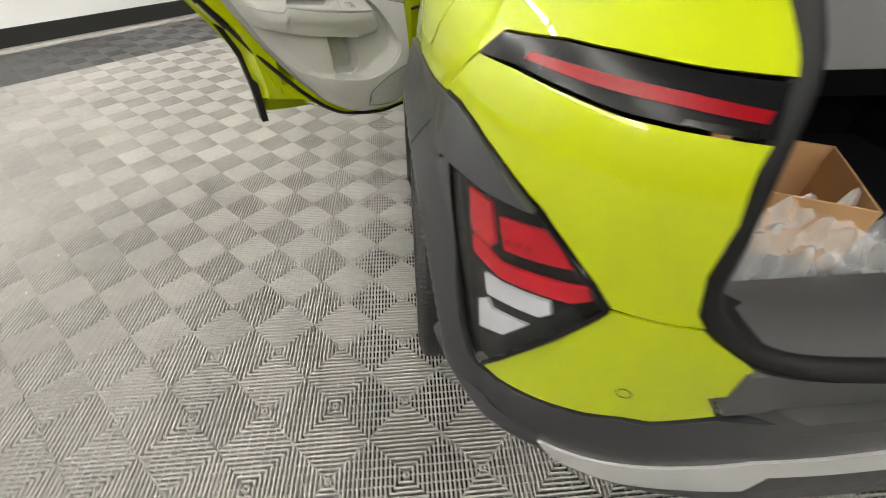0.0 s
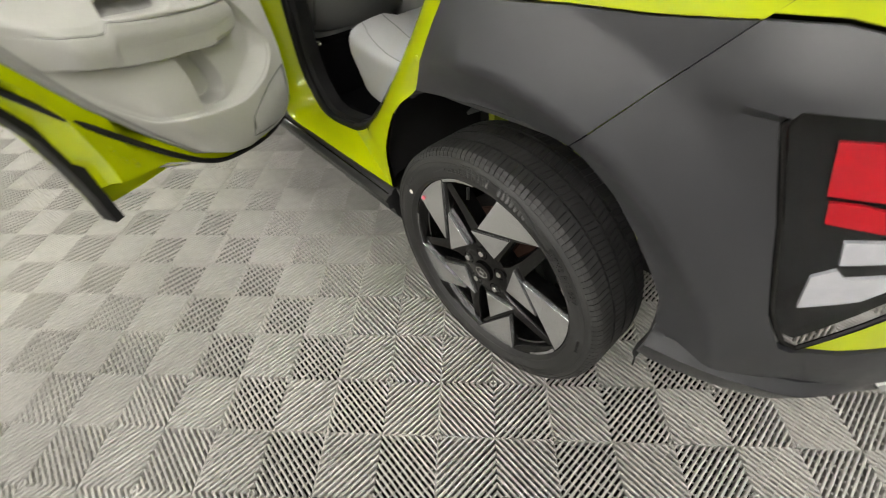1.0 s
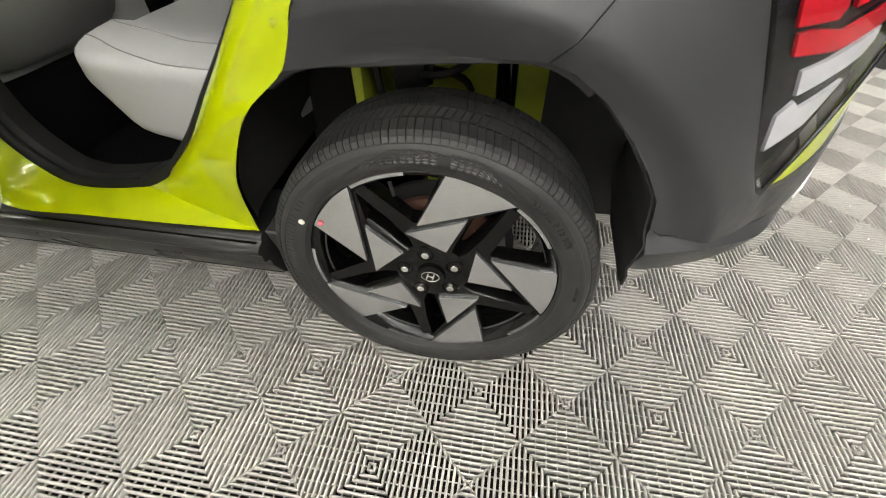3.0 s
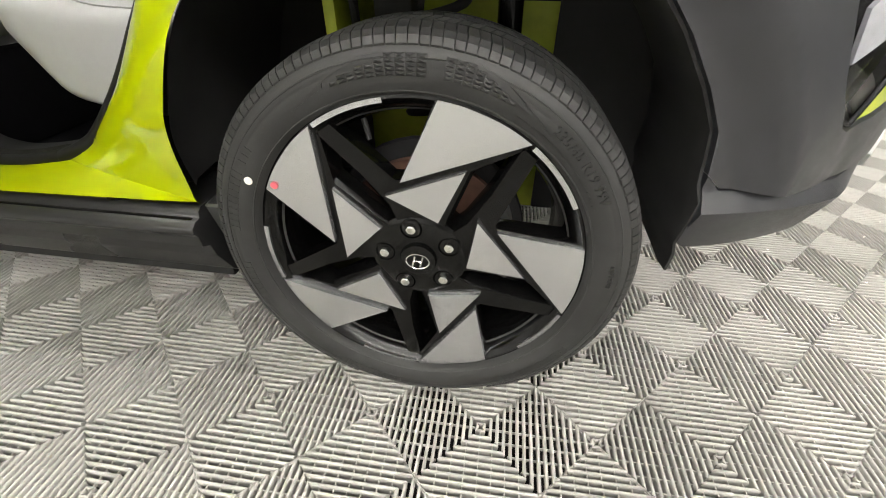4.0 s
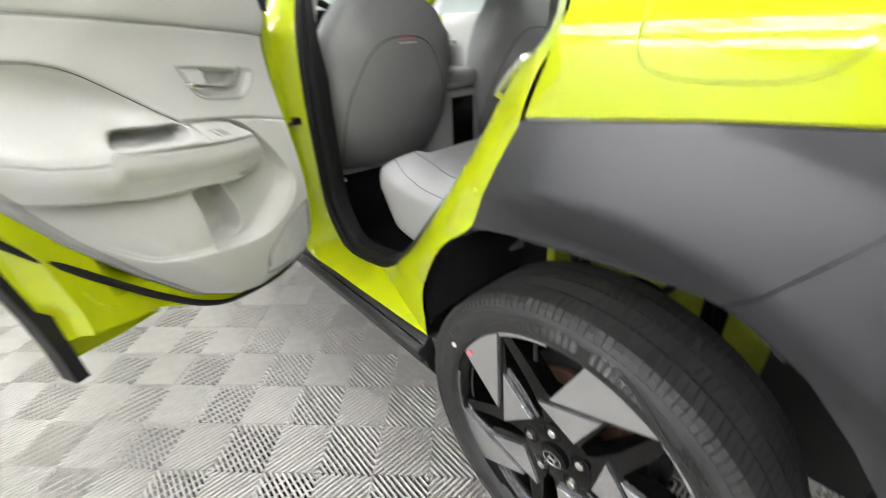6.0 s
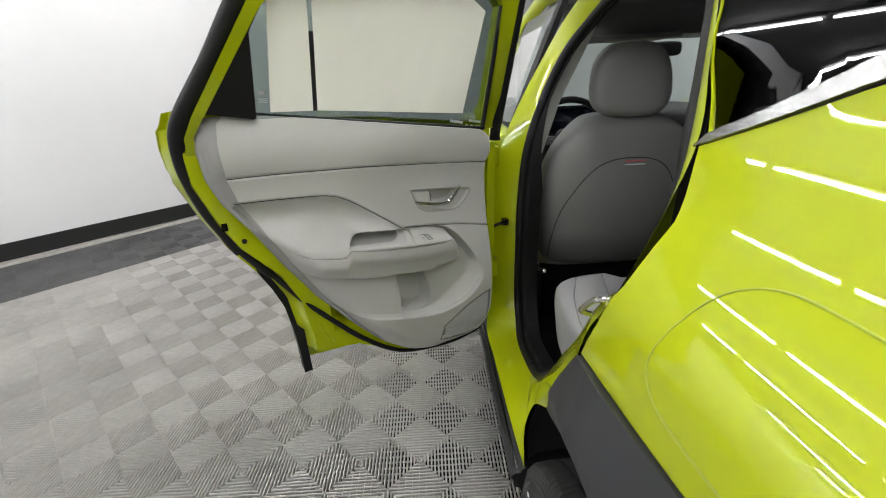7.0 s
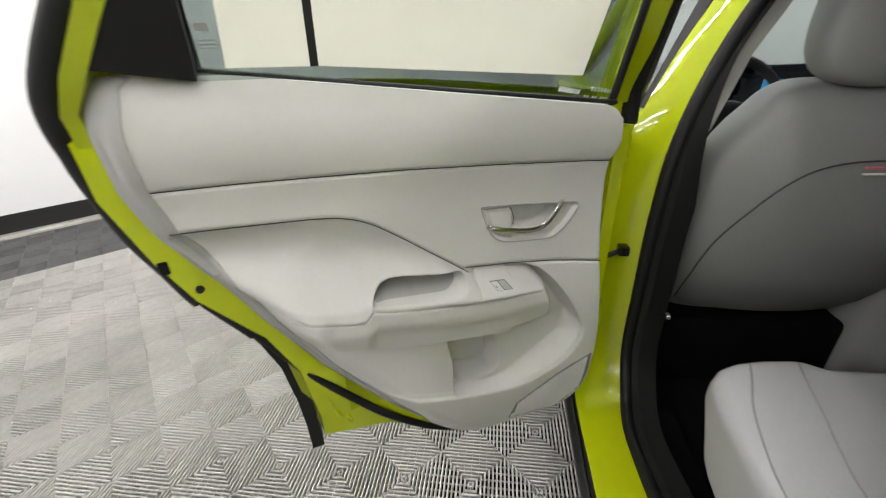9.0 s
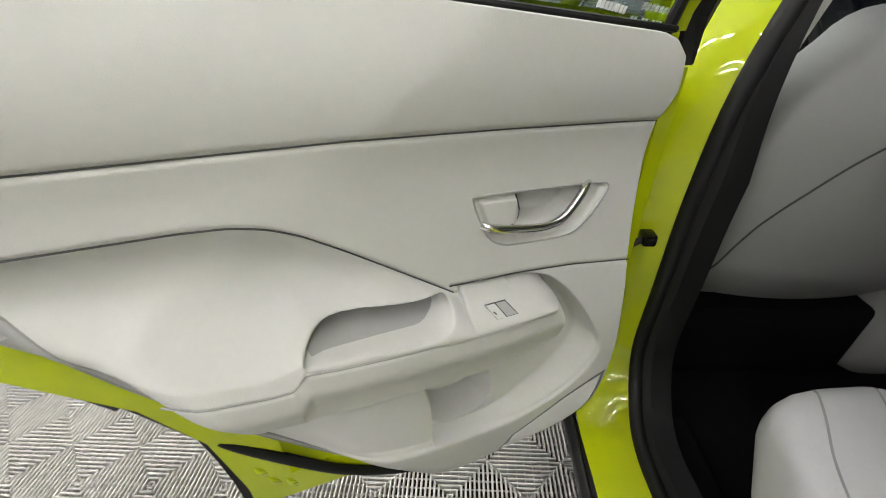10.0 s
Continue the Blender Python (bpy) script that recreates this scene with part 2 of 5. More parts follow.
def loft(rings, caps=True):
    """A closed skin through rings of points, with flat ends."""
    bm = grid_mesh(rings, close_v=True)
    if caps:
        bm.verts.ensure_lookup_table()
        n = len(rings[0])
        total = len(bm.verts)
        bm.faces.new([bm.verts[k] for k in range(n)][::-1])
        bm.faces.new([bm.verts[total - n + k] for k in range(n)])
    bmesh.ops.recalc_face_normals(bm, faces=bm.faces)
    return bm


def spline(points, per=6, closed=False):
    """Catmull-Rom points through the given ones."""
    pts = [Vector(p) for p in points]
    n, out = len(pts), []
    for i in range(n if closed else n - 1):
        p0 = pts[i - 1] if closed or i else pts[0]
        p1, p2 = pts[i], pts[(i + 1) % n]
        p3 = pts[(i + 2) % n] if closed or i + 2 < n else pts[-1]
        for k in range(per):
            t = k / per
            out.append(0.5 * (2 * p1 + (p2 - p0) * t + (2 * p0 - 5 * p1 + 4 * p2 - p3) * t * t + (3 * p1 - p0 - 3 * p2 + p3) * t ** 3))
    if not closed:
        out.append(pts[-1])
    return out


def tube(points, r, sides=8, closed=False, flat=1.0, up=(0, 0, 1)):
    """A rod of radius r along points; flat squeezes it along the up direction."""
    pts = [Vector(p) for p in points]
    n, rings = len(pts), []
    for i, p in enumerate(pts):
        a = pts[i - 1] if closed or i else pts[0]
        b = pts[(i + 1) % n] if closed or i + 1 < n else pts[-1]
        t = (b - a).normalized()
        s = t.cross(Vector(up))
        s = s.normalized() if s.length > 1e-4 else t.orthogonal().normalized()
        w = s.cross(t).normalized()
        rings.append([p + r * (math.cos(q) * s + flat * math.sin(q) * w) for q in (2 * math.pi * k / sides for k in range(sides))])
    if closed:
        bm = grid_mesh(rings, close_u=True, close_v=True)
        bmesh.ops.recalc_face_normals(bm, faces=bm.faces)
        return bm
    return loft(rings)


def lathe(profile, segs=96, arc=None):
    """Turns (x, r) pairs about the x axis."""
    a0, a1 = arc if arc else (0, 2 * math.pi)
    n = segs if not arc else segs + 1
    rows = [[(x, r * math.cos(a0 + (a1 - a0) * k / segs), r * math.sin(a0 + (a1 - a0) * k / segs)) for x, r in profile] for k in range(n)]
    bm = grid_mesh(rows, close_u=not arc)
    bmesh.ops.recalc_face_normals(bm, faces=bm.faces)
    return bm


def prism(outline, depth, axes, inset=0.0):
    """A plate from a 2D outline; axes maps (a, b, h) to the world; its front edge is chamfered by inset."""
    bm = bmesh.new()
    back = [bm.verts.new(axes(a, b, 0)) for a, b in outline]
    mid = [bm.verts.new(axes(a, b, depth - inset)) for a, b in outline]
    n = len(outline)
    loops = [back, mid]
    if inset:
        c = Vector((sum(a for a, b in outline) / n, sum(b for a, b in outline) / n))
        loops.append([bm.verts.new(axes(*(Vector(p) + (c - Vector(p)).normalized() * inset), depth)) for p in outline])
    for lo, hi in zip(loops, loops[1:]):
        for k in range(n):
            bm.faces.new((lo[k], lo[(k + 1) % n], hi[(k + 1) % n], hi[k]))
    bm.faces.new(loops[-1])
    bm.faces.new(back[::-1])
    bmesh.ops.recalc_face_normals(bm, faces=bm.faces)
    return bm


def cushion(x0, x1, y0, y1, z0, z1, power=5.0, warp=None, n=40):
    """A rounded, padded block; warp may bend its points."""
    bm = bmesh.new()
    bmesh.ops.create_cube(bm, size=2)
    bmesh.ops.subdivide_edges(bm, edges=list(bm.edges), cuts=n // 4, use_grid_fill=True)
    for v in bm.verts:
        c = v.co
        s = (abs(c.x) ** power + abs(c.y) ** power + abs(c.z) ** power) ** (1 / power)
        p = c / s
        q = Vector(((x0 + x1) / 2 + p.x * (x1 - x0) / 2, (y0 + y1) / 2 + p.y * (y1 - y0) / 2, (z0 + z1) / 2 + p.z * (z1 - z0) / 2))
        v.co = warp(q, p) if warp else q
    return bm


def sheet_text(text, size, depth, mat, parent, place, name, label=""):
    """Raised writing as a mesh; place maps its (x, y, h) to the world."""
    cu = bpy.data.curves.new(name, "FONT")
    cu.body, cu.size, cu.extrude, cu.resolution_u = text, size, depth / 2, 2
    cu.align_x, cu.align_y = "CENTER", "CENTER"
    tmp = bpy.data.objects.new(name, cu)
    me = bpy.data.meshes.new_from_object(tmp)
    bpy.data.objects.remove(tmp)
    for v in me.vertices:
        v.co = place(v.co.x, v.co.y, v.co.z + depth / 2)
    me.materials.append(mat)
    ob = new(name, me)
    ob.parent = parent
    if label:
        tagged(ob, label)
    return ob


# ---- the car's outer skin as one smooth surface ----
SKIN_Y, SKIN_P = 0.3, 4.0
HALF_WIDTH = [(.15, .78), (.22, .80), (.30, .835), (.38, .852), (.48, .862), (.60, .866), (.74, .864), (.90, .857), (1.0, .846), (1.05, .832),
              (1.09, .80), (1.14, .755), (1.20, .718), (1.25, .69), (1.35, .655), (1.5, .60), (1.58, .55)]
REAR_DEPTH = [(.15, 1.02), (.25, 1.06), (.38, 1.09), (.5, 1.10), (.65, 1.085), (.85, 1.075), (1.1, 1.06), (1.14, 1.05), (1.18, 1.03), (1.22, 1.003), (1.26, .972), (1.3, .94), (1.58, .76)]


def curve_through(table):
    xs, ys = np.array(table).T
    slope = np.gradient(ys, xs)

    def f(x):
        x = min(max(x, xs[0]), xs[-1])
        i = min(max(int(np.searchsorted(xs, x)) - 1, 0), len(xs) - 2)
        h = xs[i + 1] - xs[i]
        t = (x - xs[i]) / h
        return ys[i] * (1 + 2 * t) * (1 - t) ** 2 + h * slope[i] * t * (1 - t) ** 2 + ys[i + 1] * t * t * (3 - 2 * t) + h * slope[i + 1] * t * t * (t - 1)
    return f


half_width, rear_depth = curve_through(HALF_WIDTH), curve_through(REAR_DEPTH)
TAU = np.linspace(0, math.pi / 2, 1201)
ARC = np.concatenate([[0], np.cumsum(np.hypot(np.diff(.86 * np.cos(TAU) ** (2 / SKIN_P)), np.diff(1.08 * np.sin(TAU) ** (2 / SKIN_P))))])


def skin(u, z):
    """The skin at u metres round from the rear door towards the tail, and height z."""
    if u <= 0:
        return Vector((-half_width(z), SKIN_Y - u, z))
    t = float(np.interp(u, ARC, TAU))
    return Vector((-half_width(z) * math.cos(t) ** (2 / SKIN_P), SKIN_Y - rear_depth(z) * math.sin(t) ** (2 / SKIN_P), z))


def skin_normal(u, z):
    e = 0.004
    n = (skin(u + e, z) - skin(u - e, z)).cross(skin(u, z + e) - skin(u, z - e))
    return n.normalized()


def resample(outline, step):
    out = []
    n = len(outline)
    for i in range(n):
        a, b = outline[i], outline[(i + 1) % n]
        k = max(1, int(math.hypot(b[0] - a[0], b[1] - a[1]) / step))
        out += [(a[0] + (b[0] - a[0]) * j / k, a[1] + (b[1] - a[1]) * j / k) for j in range(k)]
    return out


def flat_cut(outline, step):
    """The outline as a flat sheet of small cells."""
    bm = bmesh.new()
    bm.faces.new([bm.verts.new((a, b, 0)) for a, b in resample(outline, step)])
    for axis in (0, 1):
        lo, hi = min(p[axis] for p in outline), max(p[axis] for p in outline)
        for k in range(math.ceil(lo / step), math.floor(hi / step) + 1):
            no = (1, 0, 0) if axis == 0 else (0, 1, 0)
            co = (k * step + 1e-4, 0, 0) if axis == 0 else (0, k * step + 1e-4, 0)
            bmesh.ops.bisect_plane(bm, geom=[*bm.verts, *bm.edges, *bm.faces], dist=1e-5, plane_co=co, plane_no=no)
    bmesh.ops.remove_doubles(bm, verts=bm.verts, dist=1e-5)
    bmesh.ops.triangulate(bm, faces=[f for f in bm.faces if len(f.verts) > 4])
    return bm


def thick_sheet(bm, front, back):
    """Maps a flat sheet to a front and a back surface and closes its rim."""
    flat = [(v, v.co.x, v.co.y) for v in bm.verts]
    faces = list(bm.faces)
    rim = [e for e in bm.edges if len(e.link_faces) == 1]
    other = {v: bm.verts.new(back(a, b)) for v, a, b in flat}
    for f in faces:
        bm.faces.new([other[v] for v in reversed(f.verts)])
    for e in rim:
        a, b = e.verts
        bm.faces.new((a, b, other[b], other[a]))
    for v, a, b in flat:
        v.co = front(a, b)
    bmesh.ops.recalc_face_normals(bm, faces=bm.faces)
    return bm


def panel(outline, off=0.0, thick=0.004, step=0.03, extra=None, side=1):
    """A piece of the outer skin within an outline of (u, z)."""
    def at(h):
        def f(u, z):
            p = skin(u, z) + skin_normal(u, z) * (off + h + (extra(u, z) if extra else 0))
            return Vector((p.x * side, p.y, p.z))
        return f
    return thick_sheet(flat_cut(outline, step), at(0), at(-thick))


# ---- the room ----
TILE_W = 0.3048
ORIGIN = Vector((-1.150, -0.123, 0))
ALONG, ACROSS = Vector((0.70711, 0.70711, 0)), Vector((0.70711, -0.70711, 0))
WALL_N = 15 * TILE_W
ROOM_A0, ROOM_A1, ROOM_C1 = -5.5, 8.5, 7.5
CEIL_Z = 3.3


def room(a, c, z=0.0):
    """A place in the room: a along its long wall, c away from it towards and past the car."""
    return ORIGIN + ALONG * a + ACROSS * c + Vector((0, 0, z))


def room_box(a0, a1, c0, c1, z0, z1):
    bm = box(a0, a1, c0, c1, z0, z1)
    for v in bm.verts:
        v.co = room(v.co.x, v.co.y, v.co.z)
    bmesh.ops.recalc_face_normals(bm, faces=bm.faces)
    return bm


C0 = -WALL_N
slab = tagged(part("ground", room_box(ROOM_A0, ROOM_A1, C0, ROOM_C1, -0.2, -0.031), SHADE_SLAB, smooth=False), "slab under the plastic floor tiles, blackened for shade between ribs", "floor", kind="structure")
# South and west walls are unseen; their grey only holds back bounced light
for name, b, words in (("wall_north", (ROOM_A0, ROOM_A1, C0 - 0.25, C0 - 0.02), "long plain white painted wall"), ("wall_south", (ROOM_A0, ROOM_A1, ROOM_C1, ROOM_C1 + 0.2), "unseen wall closing the room, grey to cut bounced light"),
                       ("wall_east", (ROOM_A1, ROOM_A1 + 0.2, C0 - 0.25, ROOM_C1 + 0.2), "plain white painted wall"), ("wall_west", (ROOM_A0 - 0.2, ROOM_A0, C0 - 0.25, ROOM_C1 + 0.2), "unseen wall closing the room, grey to cut bounced light")):
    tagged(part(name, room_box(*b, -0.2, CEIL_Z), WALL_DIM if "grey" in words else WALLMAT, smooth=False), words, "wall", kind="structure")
tagged(part("ceiling", room_box(ROOM_A0, ROOM_A1, C0, ROOM_C1, CEIL_Z, CEIL_Z + 0.2), CEIL, smooth=False), "plain dark painted ceiling", "ceiling", kind="structure")
tagged(part("baseboard", room_box(ROOM_A0, ROOM_A1, C0 - 0.02, C0, 0.03, 0.17), BASEB, smooth=False), "black rubber baseboard along the white wall", "baseboard", kind="structure")
tagged(part("trim", room_box(ROOM_A0, ROOM_A1, C0 - 0.02, C0 + 0.06, -0.031, 0.012), CONCRETE, smooth=False), "pale strip between tiles and wall", "trim", kind="structure")

tube_light = new("ceiling_light")
tagged(tube_light, "long single-tube white ceiling light, switched on", "ceiling light", group="ceiling lights")
part("housing", box(-0.018, 0.018, -0.64, 0.64, 0.0, 0.05, 0.006), FITTING, tube_light)
part("tube", moved(tube([(0, -0.61, 0), (0, 0.61, 0)], 0.013, 10), Matrix.Translation((0, 0, -0.024))), TUBE, tube_light, "glowing white tube")
tube_light.matrix_basis = pose(-3.5, -2.4, CEIL_Z - 0.05)
for x, first in ((-3.5, -2.4), (-2.85, -6.98), (-4.7, -6.48), (-5.3, -6.98), (-0.9, -6.98), (-0.3, -6.48), (1.7, -6.48), (-3.5, -6.48)):
    for k in range(3 if (x, first) == (-3.5, -6.48) else 10):
        y = first + 1.36 * k
        a, c = (Vector((x, y, 0)) - ORIGIN).dot(ALONG), (Vector((x, y, 0)) - ORIGIN).dot(ACROSS)
        if (x != -3.5 or k or first < -3) and c > C0 + 0.5 and ROOM_A0 + 0.6 < a < ROOM_A1 - 0.6 and c < ROOM_C1 - 0.6:
            copy_thing(tube_light, pose(x, y, CEIL_Z - 0.05))

# ---- the car ----
car = new("car")
tagged(car, "lime yellow crossover car with grey cladding, rear door standing open", "car")


def both(name, outline, mat, off=0.0, thick=0.004, extra=None, label="", step=0.03, right=True):
    made = part(name, panel(outline, off, thick, step, extra), mat, car, label)
    if right:
        part(name, panel(outline, off, thick, step * 1.6, extra, -1), mat, car, label)
    return made


def arch_flare(u, z):
    """How far the arch cladding stands out, with a crease a hand above the arch."""
    r = math.hypot((0.3 - u) * 1.0, (z - 0.40) * 1.06) / 0.40
    return float(np.interp(r, [1.0, 1.185, 1.195, 1.5], [-0.010, 0.030, 0.0305, 0.001])) * float(np.interp(u, [.10, .24], [.35, 1]))


def bumper_facet(u, z):
    """The bumper's top turns up towards the body colour above the lamp."""
    return .020 * min(1.0, max(0.0, (1.0 - .14 * abs(u - .66) - z) / .07)) * float(np.interp(u, [.60, .70], [0, 1])) if z > .90 else 0.0


CLAD_TOP = [(.185, .934), (.289, .945), (.418, .958), (.528, .965)]
both("quarter_panel", [(.145, 1.207), (.165, 1.178), (.198, 1.13), (.219, 1.06), (.205, 1.0), (.184, .937), (.289, .948), (.418, .961), (.528, .968), (.634, .979),
                       (.705, 1.060), (.722, 1.087), (.83, 1.103), (.90, 1.108), (.983, 1.112), (1.045, 1.117), (1.033, 1.13), (.994, 1.167), (.95, 1.27), (.90, 1.40),
                       (.70, 1.385), (.50, 1.335), (.32, 1.275)], PAINT, step=.02, label="glossy lime yellow rear quarter panel")
both("corner_panel", [(.639, .985), (.7065, 1.0545), (.79, 1.061), (.88, 1.062), (.949, 1.061), (1.0, 1.064), (1.073, 1.069), (1.095, .996), (1.10, .931), (1.116, .877), (1.13, .860),
                      (1.10, .853), (1.033, .845), (1.006, .872), (.958, .906), (.914, .934), (.888, .943), (.821, .966), (.749, .983), (.70, .989)], PAINT, label="glossy lime yellow tail corner panel")
both("bumper_cover", [(1.034, .841), (1.10, .8495), (1.13, .8565), (1.148, .842), (1.205, .808), (1.209, .753), (1.184, .738), (1.209, .702), (1.141, .657), (1.105, .648), (1.055, .623),
                      (.976, .592), (.905, .565), (.862, .556), (.912, .630), (.982, .746)], PAINT, off=0.001, label="lime yellow rear bumper corner")
both("wheel_arch_cladding", [(.094, .748), (.14, .838), *CLAD_TOP, (.630, .977), (.464, .778), (.387, .777), (.317, .773), (.224, .763)], CLAD, 0.003, 0.012, arch_flare, "matte dark grey wheel arch cladding", 0.01)
both("bumper_side", [(.467, .778), (.633, .979), (.70, .984), (.749, .978), (.821, .961), (.888, .938), (.908, .931), (.842, .921), (.779, .918), (.704, .909), (.694, .885), (.746, .766), (.801, .615),
                     (.834, .556), (.852, .548), (.905, .560), (.976, .587), (1.055, .618), (1.105, .643), (1.141, .652), (1.212, .697), (1.30, .705), (1.50, .715), (1.752, .72),
                     (1.752, .64), (1.50, .632), (1.30, .604), (1.2, .565), (1.1, .523), (1.0, .487), (.90, .475), (.80, .475), (.70, .478), (.675, .500), (.667, .559), (.641, .61), (.603, .667), (.551, .726), (.5, .765)],
     CLAD, 0.002, 0.012, lambda u, z: max(.003, arch_flare(u, z)) + bumper_facet(u, z), "matte dark grey rear bumper", 0.0125)
both("lower_valance", [(.678, .497), (.70, .475), (.80, .472), (.90, .472), (1.0, .484), (1.03, .455), (1.143, .468), (1.229, .498), (1.317, .515), (1.335, .563), (1.525, .575), (1.752, .58),
                       (1.752, .40), (1.4, .395), (1.1, .39), (.95, .385), (.85, .375), (.75, .368), (.70, .37), (.674, .39)], CLAD, 0.003, 0.012,
     lambda u, z: .022 * min(1.0, max(0.0, (.478 - z) / .028)) * float(np.interp(u, [.66, .68, .90, 1.0], [.9, 1, 1, 0])) - 0.30 * max(0.0, 0.448 - z), "dark grey plastic lower rear valance", 0.01)
both("skid_strip", [(1.003, .486), (1.1, .522), (1.2, .563), (1.3, .602), (1.5, .630), (1.752, .638), (1.752, .582), (1.525, .577), (1.337, .565), (1.319, .517), (1.229, .500), (1.143, .470), (1.033, .457)],
     SKID, 0.009, 0.012, None, "satin silver bumper strip", 0.025)

# fuel flap: a rounded square with a dark joint round it


def flap_outline(grow):
    out = []
    for k in range(40):
        a = 2 * math.pi * k / 40
        c, s = math.cos(a), math.sin(a)
        out.append((0.412 + (0.096 + grow) * math.copysign(abs(c) ** 0.62, c) + 0.15 * 0.07 * s, 1.062 + (0.068 + grow) * math.copysign(abs(s) ** 0.62, s)))
    return out


flap_edge = flap_outline(0.0)
ring = []
for u, z in flap_edge:
    ring.append(skin(u, z) + skin_normal(u, z) * 0.0004)
part("fuel_flap_joint", tube(ring, 0.0013, 6, True, 1.0, (1, 0, .4)), PAINT_DULLED, car, "thin dark joint round the fuel flap")
part("fuel_flap", panel(flap_outline(-0.0022), 0.0012, 0.003, 0.02), PAINT, car, "round-cornered lime fuel flap")

# upper lamp bar
upper = part("upper_lamp", panel([(.708, 1.056), (.724, 1.083), (.83, 1.099), (.90, 1.104), (.983, 1.108), (1.045, 1.112), (1.071, 1.073), (1.0, 1.068), (.949, 1.065), (.88, 1.066), (.79, 1.065)], 0.002, 0.02, 0.02), SMOKE, car, "smoked black upper tail lamp")
part("light_bar", panel([(.80, 1.081), (.90, 1.087), (.985, 1.0915), (1.052, 1.092), (1.055, 1.0825), (.985, 1.0805), (.90, 1.076), (.80, 1.073)], 0.0035, 0.003, 0.02), DARK_RED, upper, "dark red light bar")
part("reflector", panel([(1.0, 1.0735), (1.052, 1.0775), (1.058, 1.070), (1.0, 1.069)], 0.0035, 0.003, 0.02), GLOSS_BLACK, upper)

# lower tail lamp with its pieces under a clear cover
LAMP = [(.699, .885), (.708, .905), (.779, .914), (.842, .917), (.911, .929), (.956, .902), (1.004, .867), (1.029, .840), (.980, .748), (.909, .630), (.858, .556), (.838, .562), (.805, .615), (.75, .766)]
lamp = part("tail_lamp", panel(LAMP, -0.016, 0.02, 0.02), SMOKE, car, "tail lamp with red bars and clear reversing lenses")
for nm, pts, m, h, words in (("brake_lens", [(0.755, 0.875), (0.816, 0.884), (0.841, 0.83), (0.836, 0.816), (0.777, 0.811)], RED_LENS, .004, "red brake lens"), ("turn_lens", [(0.838, 0.873), (0.921, 0.9), (0.947, 0.889), (0.972, 0.867), (0.919, 0.847), (0.861, 0.827)], RED_LENS, .002, "deep red turn lens"),
                            ("red_bar", [(0.783, 0.803), (0.815, 0.807), (0.86, 0.803), (0.969, 0.842), (0.999, 0.853), (1.008, 0.838), (0.986, 0.817), (0.864, 0.776), (0.793, 0.775)], RED_LENS, .005, "red chevron light bar"),
                            ("reversing_lens", [(0.826, 0.752), (0.864, 0.762), (0.956, 0.795), (0.963, 0.776), (0.948, 0.756), (0.84, 0.716)], REFLECT, .002, "silvery reversing lens"), ("reversing_lens", [(0.822, 0.688), (0.842, 0.708), (0.858, 0.696), (0.933, 0.726), (0.892, 0.663), (0.833, 0.628)], REFLECT, .003, "silvery reversing lens")):
    part(nm, panel(pts, -0.012 + h, 0.006, 0.02), m, lamp, words)
for u, z in ((.868, .848), (.888, .857), (.907, .863)):
    part("led", moved(lathe([(0, 0), (0, .004), (.004, .0045)], 12), Matrix.Translation(skin(u, z) - skin_normal(u, z) * .002) @ Matrix.Rotation(radians(38), 4, "Z")), DARK_RED, lamp, "small round red lamp")
cover = part("lamp_cover", panel(LAMP, 0.002, 0.003, 0.02), LAMP_CLEAR, lamp, "clear lamp cover")
cover.visible_shadow = False
border = [skin(u, z) + skin_normal(u, z) * 0.003 for u, z in resample(LAMP, 0.02)]
part("lamp_frame", tube(border, 0.0045, 8, True, 1.0, (-.7, -.7, 0)), GLOSS_BLACK, lamp, "gloss black lamp rim")

# parking sensors and the spot they sit in
for u, z, m in ((.756, .603, CLAD), (1.091, .705, PAINT)):
    p, n = skin(u, z), skin_normal(u, z)
    c = [p + n * 0.0035 + 0.0095 * (math.cos(a) * n.orthogonal().normalized() + math.sin(a) * n.cross(n.orthogonal().normalized())) for a in (2 * math.pi * k / 24 for k in range(24))]
    part("parking_sensor", tube(c, 0.0007, 5, True), DULL_BLACK, car, "round parking sensor")

# silver belt trim and the dark rear quarter glass
both("belt_trim", [(.138, 1.205), (.15, 1.222), (.32, 1.300), (.50, 1.362), (.70, 1.415), (.70, 1.388), (.50, 1.338), (.32, 1.278)], SILVER, 0.004, 0.012, None, "satin silver belt trim")
both("quarter_glass", [(.148, 1.226), (.068, 1.305), (.002, 1.395), (-.075, 1.50), (.60, 1.50), (.72, 1.46), (.70, 1.418), (.50, 1.366), (.32, 1.304)], TINT, -0.004, 0.004, None, "dark tinted rear quarter glass")
both("glass_edge", [(.142, 1.223), (.146, 1.226), (.066, 1.305), (0, 1.395), (-.077, 1.50), (-.081, 1.50), (-.004, 1.395), (.062, 1.305)], PAINT, -0.002, 0.006, None)
both("roof_side", [(-.08, 1.505), (.95, 1.505), (.95, 1.575), (-1.2, 1.575), (-1.2, 1.53), (-.5, 1.53), (0, 1.525)], PAINT, 0, 0.01, None, "lime yellow roof rail")
roof = thick_sheet(flat_cut([(-0.555, -0.5), (0.555, -0.5), (0.555, 1.55), (-0.555, 1.55)], 0.2), lambda a, b: Vector((a, b, 1.575 + 0.03 * (1 - (a / 0.56) ** 2) - 0.02 * ((b - 0.6) / 1.2) ** 2)), lambda a, b: Vector((a, b, 1.555)))
part("roof", roof, PAINT, car, "lime yellow roof")
